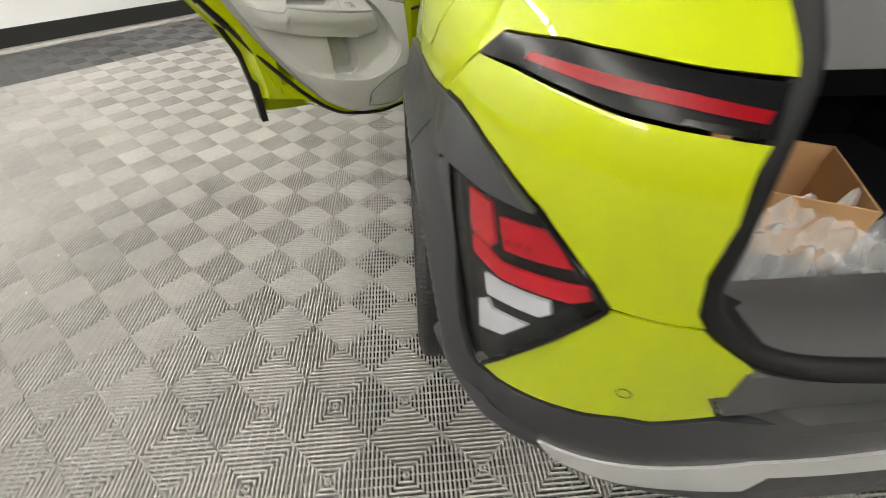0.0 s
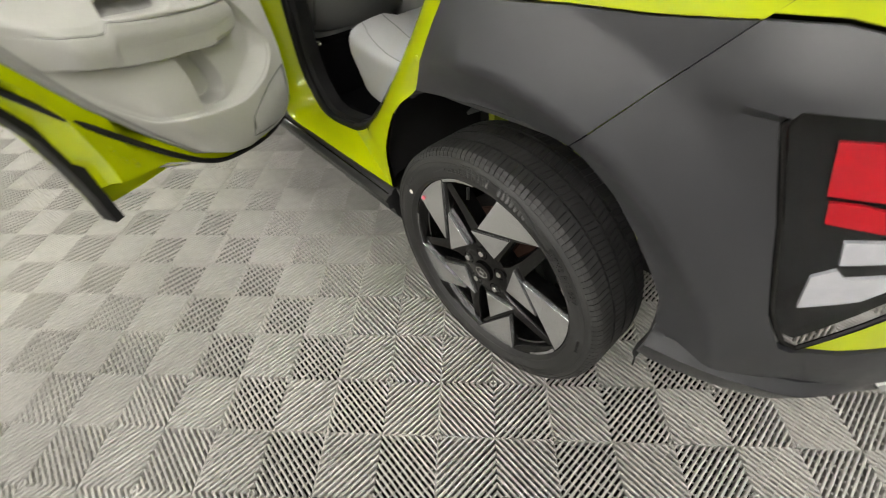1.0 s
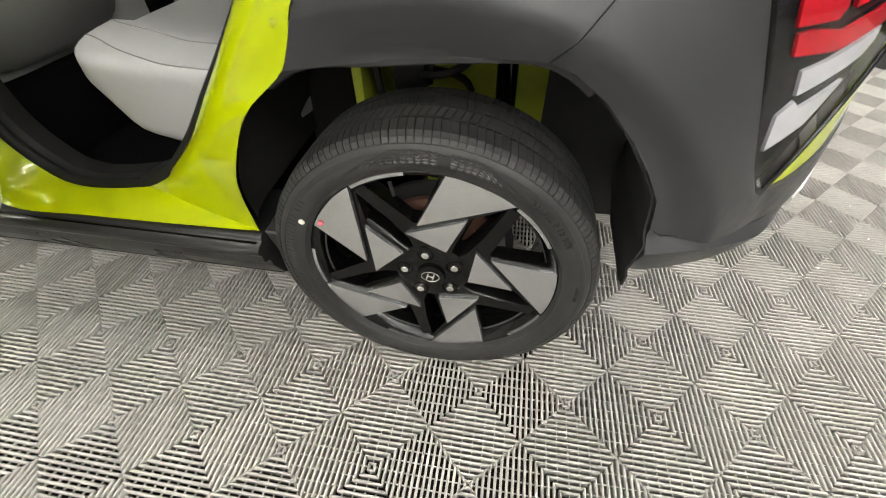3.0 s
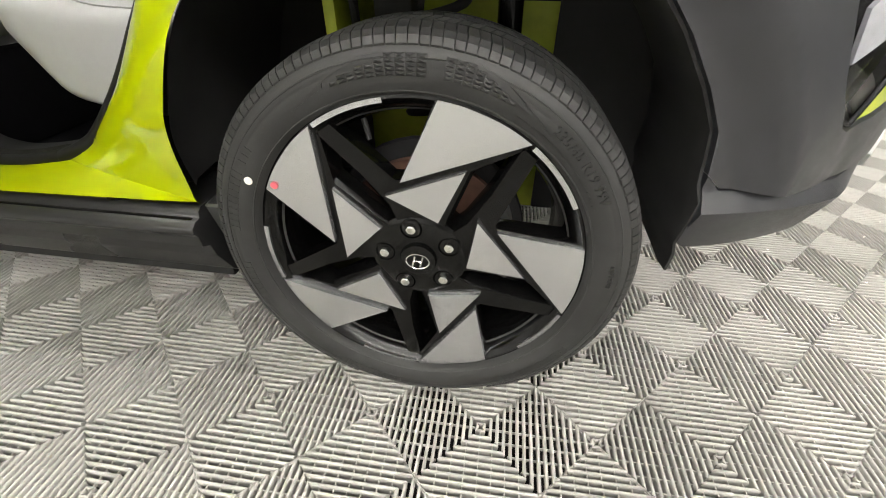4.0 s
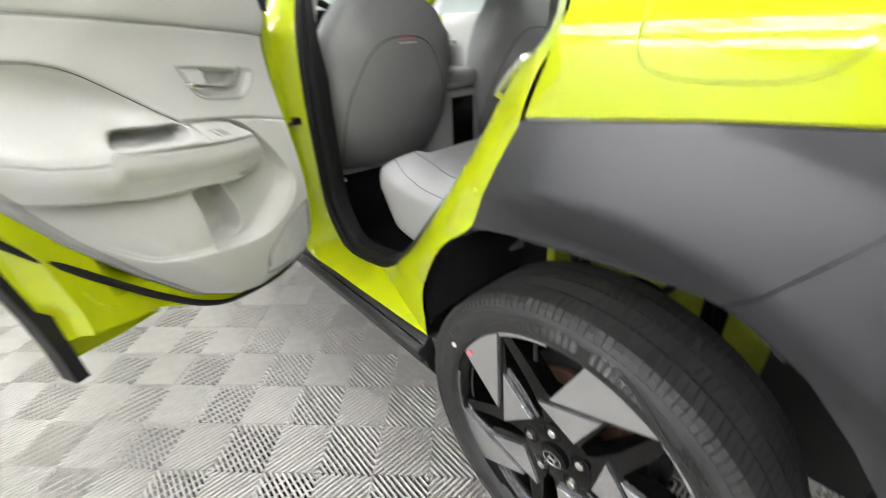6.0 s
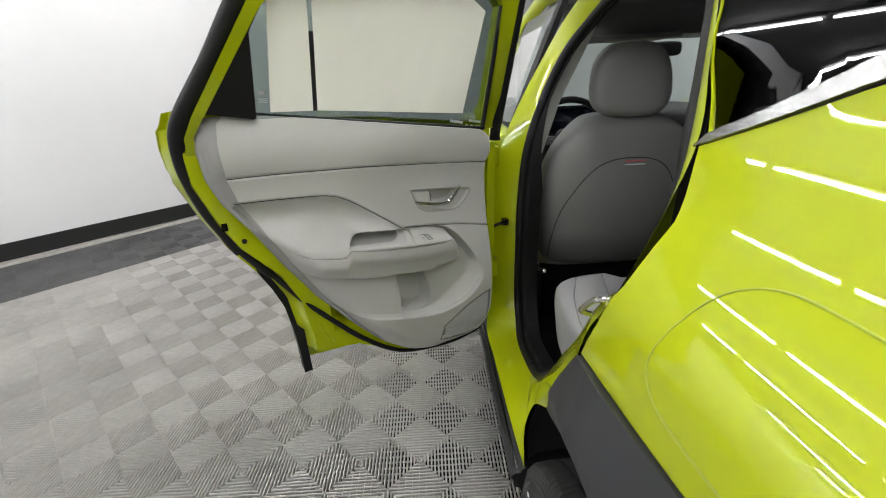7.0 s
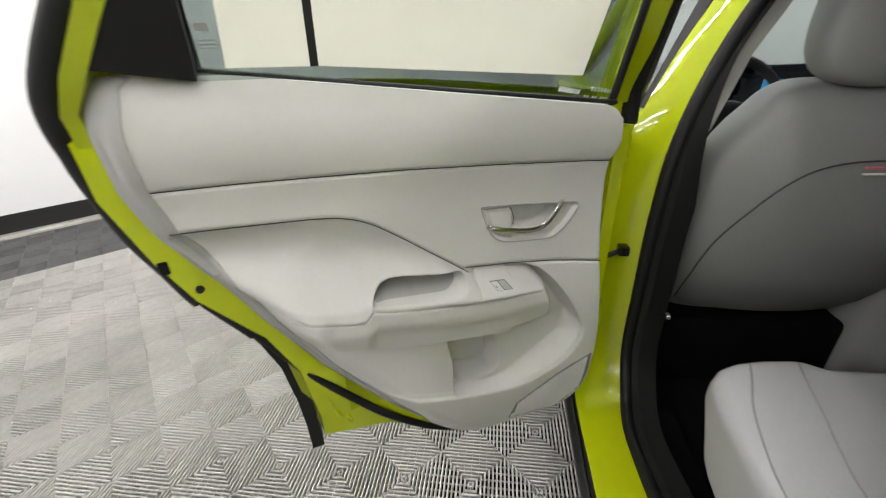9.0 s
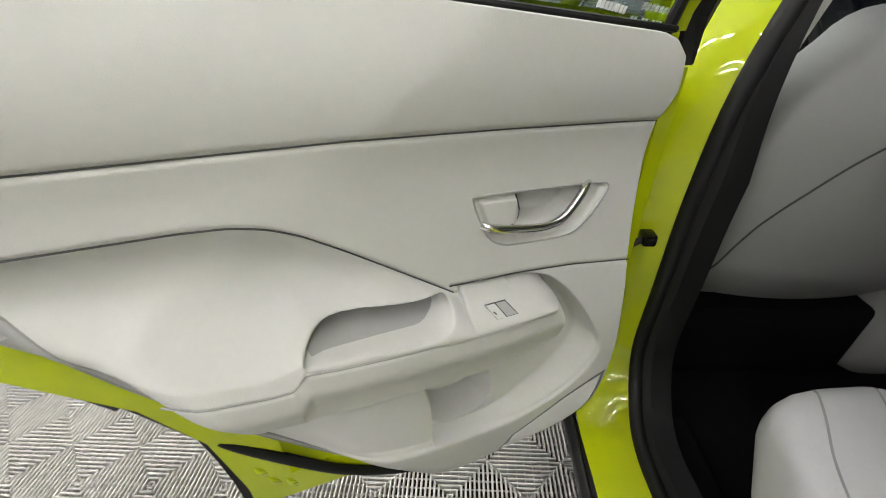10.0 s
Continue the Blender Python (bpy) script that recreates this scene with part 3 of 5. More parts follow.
part("headliner", box(-0.56, 0.56, -0.45, 1.5, 1.525, 1.545, 0.006), HEADLINER, car, "grey cloth headliner")

# ---- rear door opening ----
# the rubber line inside, and the painted edge outside it, pair by pair
SEAL = [(-.745, 1.03, .52), (-.745, 1.035, .70), (-.742, 1.04, .88), (-.725, 1.045, 1.06), (-.672, 1.06, 1.22), (-.618, 1.04, 1.345), (-.575, .97, 1.425), (-.56, .82, 1.48), (-.565, .55, 1.50), (-.56, .46, 1.485), (-.606, .362, 1.41),
        (-.646, .292, 1.30), (-.695, .215, 1.19), (-.735, .160, 1.05), (-.748, .205, .958), (-.757, .268, .858), (-.76, .350, .752), (-.76, .437, .648), (-.76, .515, .555), (-.76, .60, .472), (-.76, .645, .443), (-.76, .70, .42), (-.76, .715, .417), (-.76, .80, .402), (-.76, .88, .399), (-.75, .96, .42)]
# the pillar's shoulder between them, low down at the rear
SHOULDER = {14: (-.802, .186, .985), 15: (-.806, .250, .875), 16: (-.81, .322, .77), 17: (-.81, .392, .67), 18: (-.81, .465, .575), 19: (-.80, .545, .495)}
EDGE = [(-.835, 1.075, .48), (-.84, 1.08, .70), (-.838, 1.085, .88), (-.80, 1.10, 1.06), (-.725, 1.13, 1.22), (-.652, 1.12, 1.36), (-.612, 1.06, 1.45), (-.595, .85, 1.525), (-.60, .55, 1.545), (-.60, .42, 1.525), (-.632, .315, 1.41),
        (-.670, .243, 1.305), (-.718, .165, 1.20), (-.825, .088, 1.06), (-.85, .112, .98), (-.856, .135, .905), (-.862, .175, .83), (-.862, .21, .748), (-.862, .30, .668), (-.862, .357, .562), (-.862, .370, .50), (-.860, .368, .416), (-.862, .378, .408), (-.866, .56, .405), (-.868, .78, .402), (-.868, .98, .404)]
inner, outer = spline(SEAL, 5, True), spline(EDGE, 5, True)
between = spline([SHOULDER.get(k, (Vector(p) * .5 + Vector(q) * .5) + Vector((-.004, 0, 0))) for k, (p, q) in enumerate(zip(SEAL, EDGE))], 5, True)
rows = []
for a, b, c in zip(inner, outer, between):
    bend = 2 * c - (a + b) * 0.5
    rows.append([a * (1 - t) ** 2 + bend * 2 * t * (1 - t) + b * t * t for t in (k / 8 for k in range(9))])
jamb = grid_mesh(rows, close_u=True)
jamb.verts.ensure_lookup_table()
middle = [v for k, v in enumerate(jamb.verts) if k % 9 not in (0, 1, 8)]
for _ in range(6):
    bmesh.ops.smooth_vert(jamb, verts=middle, factor=0.5, use_axis_x=True, use_axis_y=True, use_axis_z=True)
part("door_jamb", jamb, PAINT, car, "lime yellow painted rear door jamb", sharp=170)
part("door_seal", tube([p + Vector((0.004, 0, 0)) for p in inner], 0.014, 12, True, 1.0, (1, 0, 0)), RUBBER, car, "black rubber door opening seal")
def trim_reach(p):
    """The black trim is narrow up the front pillar, wide elsewhere."""
    return 1.0 if p.z < .92 or p.y < .8 else max(.3, 1 - (p.z - .92) * 2.4)


part("jamb_trim", grid_mesh([[p + Vector((0.012, 0, 0)), p + Vector((0.030 * trim_reach(p), 0, 0)) + (Vector((p.x, .62, .95)) - p).normalized() * 0.016 * trim_reach(p), p + Vector((0.075 * trim_reach(p), 0, 0)) + (Vector((p.x, .62, .95)) - p).normalized() * 0.012] for p in inner], close_u=True), RUBBER, car, "black plastic trim inside the door opening")
part("door_check_strap", tube([(-.90, .985, .790), (-.86, 1.005, .796), (-.80, 1.035, .806)], 0.006, 8), RUBBER, car, "black door check strap")
part("check_bracket", box(-.806, -.782, 1.02, 1.05, .797, .819, 0.005), GLOSS_BLACK, car)
for z in (.62, 1.04):
    part("door_hinge", box(-.865, -.815, 1.035, 1.085, z - .035, z + .035, 0.012, 3), PAINT, car, "lime painted door hinge")
    part("hinge_pin", moved(lathe([(-.04, .0), (-.04, .011), (.04, .011), (.04, 0)], 20), Matrix.Translation((-.858, 1.04, z)) @ Matrix.Rotation(radians(90), 4, "Y")), PAINT, car)
part("striker", tube(spline([(-.800, .185, .950), (-.828, .190, .958), (-.832, .180, .970), (-.832, .150, 1.000), (-.826, .136, 1.010), (-.800, .128, 1.010)], 4), 0.0045, 8), CHROME, car, "chrome door striker loop")

# rocker and sills
def sweep_y(profile, y0, y1):
    bm = loft([[(x, y0, z) for x, z in profile], [(x, y1, z) for x, z in profile]])
    return bm


part("rocker", bevel(sweep_y([(-.70, .392), (-.856, .398), (-.866, .392), (-.868, .382), (-.880, .381), (-.891, .374), (-.893, .364), (-.886, .356), (-.884, .334), (-.868, .326), (-.862, .30), (-.835, .25), (-.80, .22), (-.70, .22)], .365, 2.05), 0.004, 2), ROCKER, car, "charcoal plastic rocker cladding")
part("rocker", bevel(sweep_y([(.70, .40), (.862, .408), (.893, .365), (.878, .30), (.80, .22), (.70, .22)], .365, 2.05), 0.004, 2), ROCKER, car, "charcoal plastic rocker cladding")
part("rocker_groove", tube([(-.874, .375, .3822), (-.874, 2.0, .3822)], 0.0025, 6), GLOSS_BLACK, car)
part("mud_flap", bevel(sweep_y([(-.855, .40), (-.83, .30), (-.72, .24), (-.60, .25), (-.60, .42)], .318, .362), 0.004, 1), CLAD_LOW, car)
part("jacking_seam", box(-.80, -.78, .40, 1.9, .20, .26, 0.003), DULL_BLACK, car)

# wheel houses
LIP = [(-.858, .364, .432), (-.86, .372, .50), (-.86, .357, .562), (-.86, .306, .664), (-.862, .207, .748), (-.862, .076, .765), (-.862, -.05, .776), (-.86, -.167, .776), (-.856, -.249, .726),
       (-.85, -.31, .65), (-.842, -.352, .55), (-.835, -.372, .46), (-.80, -.392, .37), (-.765, -.402, .312)]
lip = spline(LIP, 5)
for s in (-1, 1):
    for run in (lip[:21], lip[37:]) if s > 0 else (lip[:21],):
        rows = []
        for p in run:
            out = Vector((0, p.y, p.z - .40)).normalized()
            bulge = .006 * math.sin(p.z * 21)
            rows.append([Vector((-s * (p.x + dx), p.y + out.y * (grow + bulge * (dx > .1)), p.z + out.z * grow)) for dx, grow in ((.006, -.002), (.012, .002), (.03, .012), (.09, .020), (.16, .018), (.26, .022), (.40, .022))])
        part("arch_liner", grid_mesh(rows), DULL_BLACK, car, "black plastic wheel arch liner")
    part("wheelhouse_wall", box(s * .41 - .006, s * .41 + .006, -.42, .40, .20, .82), PAINT_DULLED, car, "lime inner wheelhouse wall dulled for shade", smooth=False)
    part("wheelhouse_top", box(min(s * .44, s * .855), max(s * .44, s * .855), -.26, .215, .800, .812, 0.004), PAINT_DULLED, car, "lime wheelhouse top dulled for shade")
    part("liner_wall", box(s * .47 - .004, s * .47 + .004, .185, .40, .22, .82, .004), DULL_BLACK, car)
    part("liner_wall", box(s * .455 - .004, s * .455 + .004, -.46, -.20, .22, .82, .004), DULL_BLACK, car)
    part("arch_flange", tube([Vector((-s * (p.x + .012), p.y + (0 - p.y) * .02, p.z - .004)) for p in lip[18:40]], .007, 6, False, 1.0, (1, 0, 0)), DULL_BLACK, car, "black flange inside the arch")
    part("suspension_arm", tube([(s * .45, .12, .26), (s * .70, .02, .30)], 0.03, 10), DULL_BLACK, car)
    part("damper", tube([(s * .56, -.115, .30), (s * .55, -.105, .80)], 0.022, 16), GLOSS_BLACK, car, "black damper")
    part("damper_boot", moved(lathe([(-.05, .030), (-.04, .034), (-.03, .030), (-.02, .034), (-.01, .030), (0, .034), (.01, .030), (.02, .034), (.03, .030), (.06, .03)], 24), Matrix.Translation((s * .55, -.106, .74)) @ Matrix.Rotation(radians(90), 4, "Y")), RUBBER, car, "black rubber damper boot")
    part("coil_spring", tube([(s * .56 + .055 * math.cos(a), .02 + .055 * math.sin(a), .30 + a * .0125) for a in (k * .35 for k in range(100))], 0.008, 6), DULL_BLACK, car)
part("pressed_flange", box(-.66, -.42, .168, .190, .56, .80, 0.008), PAINT_DULLED, car, "lime pressed wheelhouse flange")
part("filler_pipe_cover", box(-.60, -.50, .055, .125, .60, .79, 0.012), DULL_BLACK, car, "black filler pipe cover")
part("cover_clip", box(-.602, -.596, .07, .11, .70, .725, 0.002), GLOSS_BLACK, car)
part("hose", tube(spline([(-.62, .15, .79), (-.63, .148, .70), (-.625, .14, .60), (-.60, .10, .50)], 5), 0.008, 8), DULL_BLACK, car, "thin black hose")
part("hose", tube(spline([(-.58, .03, .79), (-.60, .035, .71), (-.58, .05, .62)], 5), 0.006, 8), DULL_BLACK, car, "thin black hose")
part("bracket", box(-.60, -.50, -.02, .005, .735, .758, 0.004), STEEL, car, "bare metal bracket")

rear_rows = []
for u, z in resample([(.440, .778), (.464, .778), (.5, .765), (.551, .726), (.603, .667), (.641, .61), (.667, .559), (.675, .50), (.678, .46), (.674, .39), (.684, .366), (.690, .33)], .015)[:-33]:
    p, n = skin(u, z), skin_normal(u, z)
    p = p + n * .020 * min(1.0, max(0.0, (.484 - z) / .02))
    way = Vector((0, -p.y, .40 - z)).normalized()
    rear_rows.append([p - n * .006, p - n * .006 + way * .004, p + Vector((.03, 0, 0)) + way * .008, p + Vector((.07, 0, 0)) + way * .006, Vector((-.62, p.y, z)) + way * .004, Vector((-.46, p.y, z)) - way * .02])
part("arch_liner", grid_mesh(rear_rows), DULL_BLACK, car, "black plastic rear wheel arch liner")

# ---- wheel ----
HUB = Vector((-.855, .004, .332))
ROAD = .332


def wheel_at(r, degrees, x=0.0):
    """Seen from outside the left wheel: right is towards the tail, degrees from there up."""
    a = radians(degrees)
    return Vector((x, -r * math.cos(a), r * math.sin(a)))


def plate(points, x_front, depth, chamfer=0.0016):
    """A raised plate on the wheel's face from (radius, degrees) corners, outwards is -x."""
    pts = [wheel_at(r, d) for r, d in points]
    return prism([(p.y, p.z) for p in pts], depth, lambda a, b, h: Vector((x_front + depth - h, a, b)), chamfer)


def arc_points(r, d0, d1, n=8):
    return [(r, d0 + (d1 - d0) * k / n) for k in range(n + 1)]


def build_wheel(full=True):
    rim = lathe([(.175, .225), (.17, .232), (.10, .226), (.03, .232), (.006, .246), (.0, .2595), (-.004, .2605), (-.005, .256), (.002, .2485), (.012, .240), (.05, .226), (.16, .220), (.175, .225)], 120)
    wheel = part("wheel", rim, GLOSS_BLACK, car, "black and machined alloy wheel with tyre")
    prof = [(.150, .232), (.172, .25), (.182, .28), (.178, .305), (.168, .322), (.150, .328), (.10, .3305), (.03, .3305), (-.0, .3295), (-.0095, .3245), (-.0165, .3185), (-.0208, .312), (-.024, .300), (-.0235, .299), (-.0245, .296),
            (-.024, .285), (-.019, .270), (-.012, .2625), (-.0065, .2612), (0.0, .2580), (.02, .235)]
    tyre_bm = lathe(prof, 180)
    for v in tyre_bm.verts:
        if v.co.z < -ROAD:
            v.co.z = -ROAD
        elif v.co.z < -.30:
            v.co.z = max(v.co.z, -ROAD)
    tyre = part("tyre", tyre_bm, TYRE, wheel, "black road tyre with raised writing", sharp=50)
    # shoulder blocks and tread grooves stand out as small ribs
    n = 150
    tread = bmesh.new()
    rows = [((-.0175, .3205), (-.0125, .3290), (-.003, .3352), (.030, .3385)), ((.036, .3385), (.072, .3385)), ((.079, .3385), (.113, .3385)), ((.120, .3385), (.150, .336), (.166, .325))]
    for k in range(n):
        for line, skew in zip(rows, (0.35, -0.5, 0.5, -0.4)):
            a = 360 * (k + (0.5 if skew < 0 else 0)) / n
            if 247 < a % 360 < 293:
                continue
            w = 360 / n * (0.455 if k % 3 else 0.42)
            ring = []
            for x, r in line:
                turn_by = a + skew * (x - line[0][0]) * 60
                inner_r = r - 0.009
                ring.append([wheel_at(inner_r, turn_by - w, x + .003), wheel_at(r, turn_by - w, x), wheel_at(r, turn_by + w, x), wheel_at(inner_r, turn_by + w, x + .003)])
            vs = [[tread.verts.new(p) for p in q] for q in ring]
            for q0, q1 in zip(vs, vs[1:]):
                for i in range(3):
                    tread.faces.new((q0[i], q0[i + 1], q1[i + 1], q1[i]))
            tread.faces.new(vs[0])
            tread.faces.new(vs[-1][::-1])
    for v in tread.verts:
        v.co.z = max(v.co.z, -ROAD)
    bmesh.ops.recalc_face_normals(tread, faces=tread.faces)
    tagged(part("tread", tread, TYRE, wheel, "tread blocks and shoulder sipes", smooth=False), kind="stuff")

    def on_wall(r, d):
        """The outer sidewall's surface."""
        x = float(np.interp(r, [.2612, .2625, .270, .285, .296, .300, .312, .325], [-.0065, -.012, -.019, -.024, -.0245, -.024, -.021, -.014]))
        return wheel_at(r, d, x)

    part("sidewall_ridge", tube([on_wall(.3065, 3 * k) for k in range(120)], 0.0012, 5, True), TYRE, wheel)
    part("rim_guard_ridge", tube([on_wall(.268, 3 * k) for k in range(120)], 0.0014, 5, True), TYRE, wheel)
    if full:
        def writing(r0, middle):
            def f(x, y, h):
                r = r0 + y
                d = middle - math.degrees(x / r0)
                return on_wall(r, d) + Vector((-h, 0, 0))
            return f
        sheet_text("235/45 R19 99V", 0.0195, 0.002, TYRE_MARK, wheel, writing(.2925, 40), "size_marking", "raised tyre size figures")
        sheet_text("OUTSIDE", 0.0105, 0.0018, TYRE_MARK, wheel, writing(.294, 3), "side_marking", "raised word on the sidewall")
        for d0, d1, r0, r1 in ((172, 150, .288, .304), (148, 141, .288, .300), (62, 44, .2755, .2785), (40, 26, .275, .278), (200, 184, .288, .302), (330, 300, .29, .302), (262, 235, .288, .302)):
            k = max(3, int(abs(d1 - d0) / 2.2))
            for j in range(k):
                a, b = d0 + (d1 - d0) * j / k, d0 + (d1 - d0) * (j + .62) / k
                bm = bmesh.new()
                q = [on_wall(r0, a), on_wall(r1, a), on_wall(r1, b), on_wall(r0, b)]
                lo = [bm.verts.new(p) for p in q]
                hi = [bm.verts.new(p + Vector((-.001, 0, 0))) for p in q]
                bm.faces.new(hi)
                for i in range(4):
                    bm.faces.new((lo[i], lo[(i + 1) % 4], hi[(i + 1) % 4], hi[i]))
                bmesh.ops.recalc_face_normals(bm, faces=bm.faces)
                part("marking_bar", bm, TYRE_MARK, wheel, smooth=False)
        # diamond patches of the sidewall
        dia = bmesh.new()
        for base_d, apex, cells in ((85.5, 110, 10), (81.5, 63.5, 8)):
            for j in range(5):
                r0, r1 = .2865 + .0050 * j, .2865 + .0050 * (j + 1)
                for i in range(cells - j * cells // 6):
                    a0, a1 = base_d + (apex - base_d) * i / cells, base_d + (apex - base_d) * (i + 1) / cells
                    q = [on_wall(r0, a0), on_wall(r1, a0), on_wall(r1, a1), on_wall(r0, a1)]
                    c = dia.verts.new(sum(q, Vector()) / 4 + Vector((-.0026, 0, 0)))
                    vs = [dia.verts.new(p + Vector((-.0003, 0, 0))) for p in q]
                    for m in range(4):
                        dia.faces.new((vs[m], vs[(m + 1) % 4], c))
        bmesh.ops.recalc_face_normals(dia, faces=dia.faces)
        for pts in ([(.2825, 124), (.290, 116), (.300, 109), (.3115, 101), (.3125, 96), (.3075, 102), (.3005, 107.5), (.2945, 111.5), (.2895, 112)], [(.3125, 74), (.3075, 68), (.300, 63.5), (.291, 58), (.284, 52), (.2885, 59), (.2895, 63), (.297, 67), (.306, 72)]):
            fin = bmesh.new()
            hi = [fin.verts.new(on_wall(r, d) + Vector((-.0014, 0, 0))) for r, d in pts]
            lo = [fin.verts.new(on_wall(r, d) + Vector((.001, 0, 0))) for r, d in pts]
            fin.faces.new(hi)
            for i in range(len(pts)):
                fin.faces.new((lo[i], lo[(i + 1) % len(pts)], hi[(i + 1) % len(pts)], hi[i]))
            bmesh.ops.recalc_face_normals(fin, faces=fin.faces)
            part("sidewall_fin", fin, TYRE_MARK, wheel, smooth=False)
        tagged(part("diamond_relief", dia, TYRE_MARK, wheel, "diamond relief on the sidewall", smooth=False), kind="stuff")
        for r, d, m, rad in ((.279, 152.0, WHITE_DOT, .0065), (.247, 151.5, PINK, .0058)):
            c = on_wall(r, d) if m is WHITE_DOT else wheel_at(r, d, -.0068)
            part("paint_dot", moved(lathe([(0, 0), (-.0008, rad * .9), (.0008, rad)], 18), Matrix.Translation(c - Vector((.0015, 0, 0)))), m, wheel, "small painted dot")
    # black star under the bright plates
    for k in range(5):
        o = 72 * k
        part("spoke", plate([(.030, o + 130), (.10, o + 118), (.165, o + 122), (.250, o + 126), (.250, o + 120), (.140, o + 106), (.136, o + 99), (.254, o + 84), (.254, o + 51), (.180, o + 62), (.088, o + 55), (.050, o + 40)], .004, .040, .007), GLOSS_BLACK, wheel, "gloss black spoke")
        part("bright_blade", plate([*arc_points(.2578, o + 83, o + 52.3), (.138, o + 99.8)], -.006, .012), MACHINED, wheel, "machined bright spoke face")
        part("bright_blade", plate([(.1735, o + 65.5), (.0785, o + 65), (.1215, o + 113)], -.004, .010), MACHINED, wheel, "machined bright spoke face")
        lip = bmesh.new()
        top = [wheel_at(.2585, d, -.0058) for _, d in arc_points(1, o + 51.5, o + 27, 10)]
        low = [wheel_at(.2515, d, -.0058) for _, d in arc_points(1, o + 51.5, o + 27, 10)]
        tv, lv = [lip.verts.new(p) for p in top], [lip.verts.new(p) for p in low]
        tb, lb = [lip.verts.new(p + Vector((.006, 0, 0))) for p in top], [lip.verts.new(p + Vector((.006, 0, 0))) for p in low]
        for i in range(10):
            lip.faces.new((tv[i], tv[i + 1], lv[i + 1], lv[i]))
            lip.faces.new((tv[i], tv[i + 1], tb[i + 1], tb[i]))
            lip.faces.new((lv[i], lv[i + 1], lb[i + 1], lb[i]))
        lip.faces.new((tv[-1], lv[-1], lb[-1], tb[-1]))
        lip.faces.new((tv[0], lv[0], lb[0], tb[0]))
        bmesh.ops.recalc_face_normals(lip, faces=lip.faces)
        part("bright_lip", lip, MACHINED, wheel, "machined bright rim lip")
        c = wheel_at(.0565, o + 100.5, .004)
        part("lug_well", moved(lathe([(-.004, .015), (-.004, .0175), (.02, .0175)], 20), Matrix.Translation(c)), GLOSS_BLACK, wheel)
        part("lug_nut", moved(bevel(lathe([(-.010, .0), (-.010, .0075), (-.008, .009), (.02, .009)], 6), .0008, 1), Matrix.Translation(c)), CHROME, wheel, "steel lug nut")
    part("hub", moved(lathe([(.0, .0), (.0, .066), (.006, .078), (.05, .085)], 40), Matrix()), GLOSS_BLACK, wheel)
    cap = part("centre_cap", lathe([(-.009, 0), (-.009, .024), (-.0075, .0285), (-.001, .0305), (.004, .0305)], 40), GLOSS_BLACK, wheel, "gloss black centre cap with silver badge")
    part("badge_ring", tube([Vector((-.0096, -.019 * math.cos(a) * 1.0, .0145 * math.sin(a) - .004 * math.cos(a) * 0)) for a in (2 * math.pi * k / 36 for k in range(36))], 0.0012, 5, True), CHROME, wheel)
    part("badge_bars", tube([(-.0096, .009, -.010), (-.0096, .004, .010)], .0014, 5), CHROME, wheel)
    part("badge_bars", tube([(-.0096, -.004, -.010), (-.0096, -.009, .010)], .0014, 5), CHROME, wheel)
    part("badge_bars", tube([(-.0096, .006, .001), (-.0096, -.006, -.001)], .0014, 5), CHROME, wheel)
    part("brake_disc", lathe([(.075, .05), (.075, .14), (.085, .141), (.085, .05)], 60), RUST, wheel, "dull brake disc")
    cal = lathe([(.055, .105), (.055, .150), (.10, .150), (.10, .105), (.055, .105)], 14, (radians(140), radians(205)))
    part("brake_caliper", cal, STEEL, wheel, "bare metal brake caliper")
    part("brake_shield", lathe([(.098, .0), (.098, .165), (.104, .168), (.104, .0)], 40), DULL_BLACK, wheel, "black brake backing plate")
    part("valve", tube([wheel_at(.232, 108, .012), wheel_at(.205, 108, .004)], .004, 8), RUBBER, wheel)
    wheel.matrix_basis = Matrix.Translation(HUB)
    return wheel


wheel = build_wheel()

# ---- open rear door ----
HINGE = Vector((-.80, 1.0, 0))
DOOR_A, DOOR_N = Vector((-.878, -.478, 0)), Vector((.478, -.878, 0))


def on_door(a, z, d=0.0):
    """A place on the open door: a from its hinge, height z, d out of its inner side."""
    return HINGE + DOOR_A * a + DOOR_N * d + Vector((0, 0, z))


def lean(z):
    """The window frame leans inwards above the belt."""
    return 0.35 * max(0.0, z - 1.15)


def door_plate(outline, d_front, d_back, step=0.04):
    return thick_sheet(flat_cut(outline, step), lambda a, z: on_door(a, z, d_front(a, z)), lambda a, z: on_door(a, z, d_back(a, z)))


def ease(x, lo, hi):
    t = min(1.0, max(0.0, (x - lo) / (hi - lo)))
    return t * t * (3 - 2 * t)


DOOR_OUT = [(.872, 1.262), (.888, 1.225), (.896, 1.174), (.894, 1.094), (.862, .994), (.828, .921), (.752, .824), (.713, .732), (.698, .607), (.699, .556), (.57, .530), (.48, .475), (.40, .435), (.22, .405), (.10, .42), (.062, .50), (.055, .80), (.06, 1.14)]


def inside(poly, a, z):
    """How far (metres, + within) a place lies inside a polygon."""
    best, odd, n = 9.0, False, len(poly)
    for i in range(n):
        (x0, y0), (x1, y1) = poly[i], poly[(i + 1) % n]
        dx, dy = x1 - x0, y1 - y0
        t = min(1.0, max(0.0, ((a - x0) * dx + (z - y0) * dy) / (dx * dx + dy * dy)))
        best = min(best, math.hypot(a - x0 - t * dx, z - y0 - t * dy))
        if (y0 > z) != (y1 > z) and a < x0 + (z - y0) / dy * dx:
            odd = not odd
    return best if odd else -best


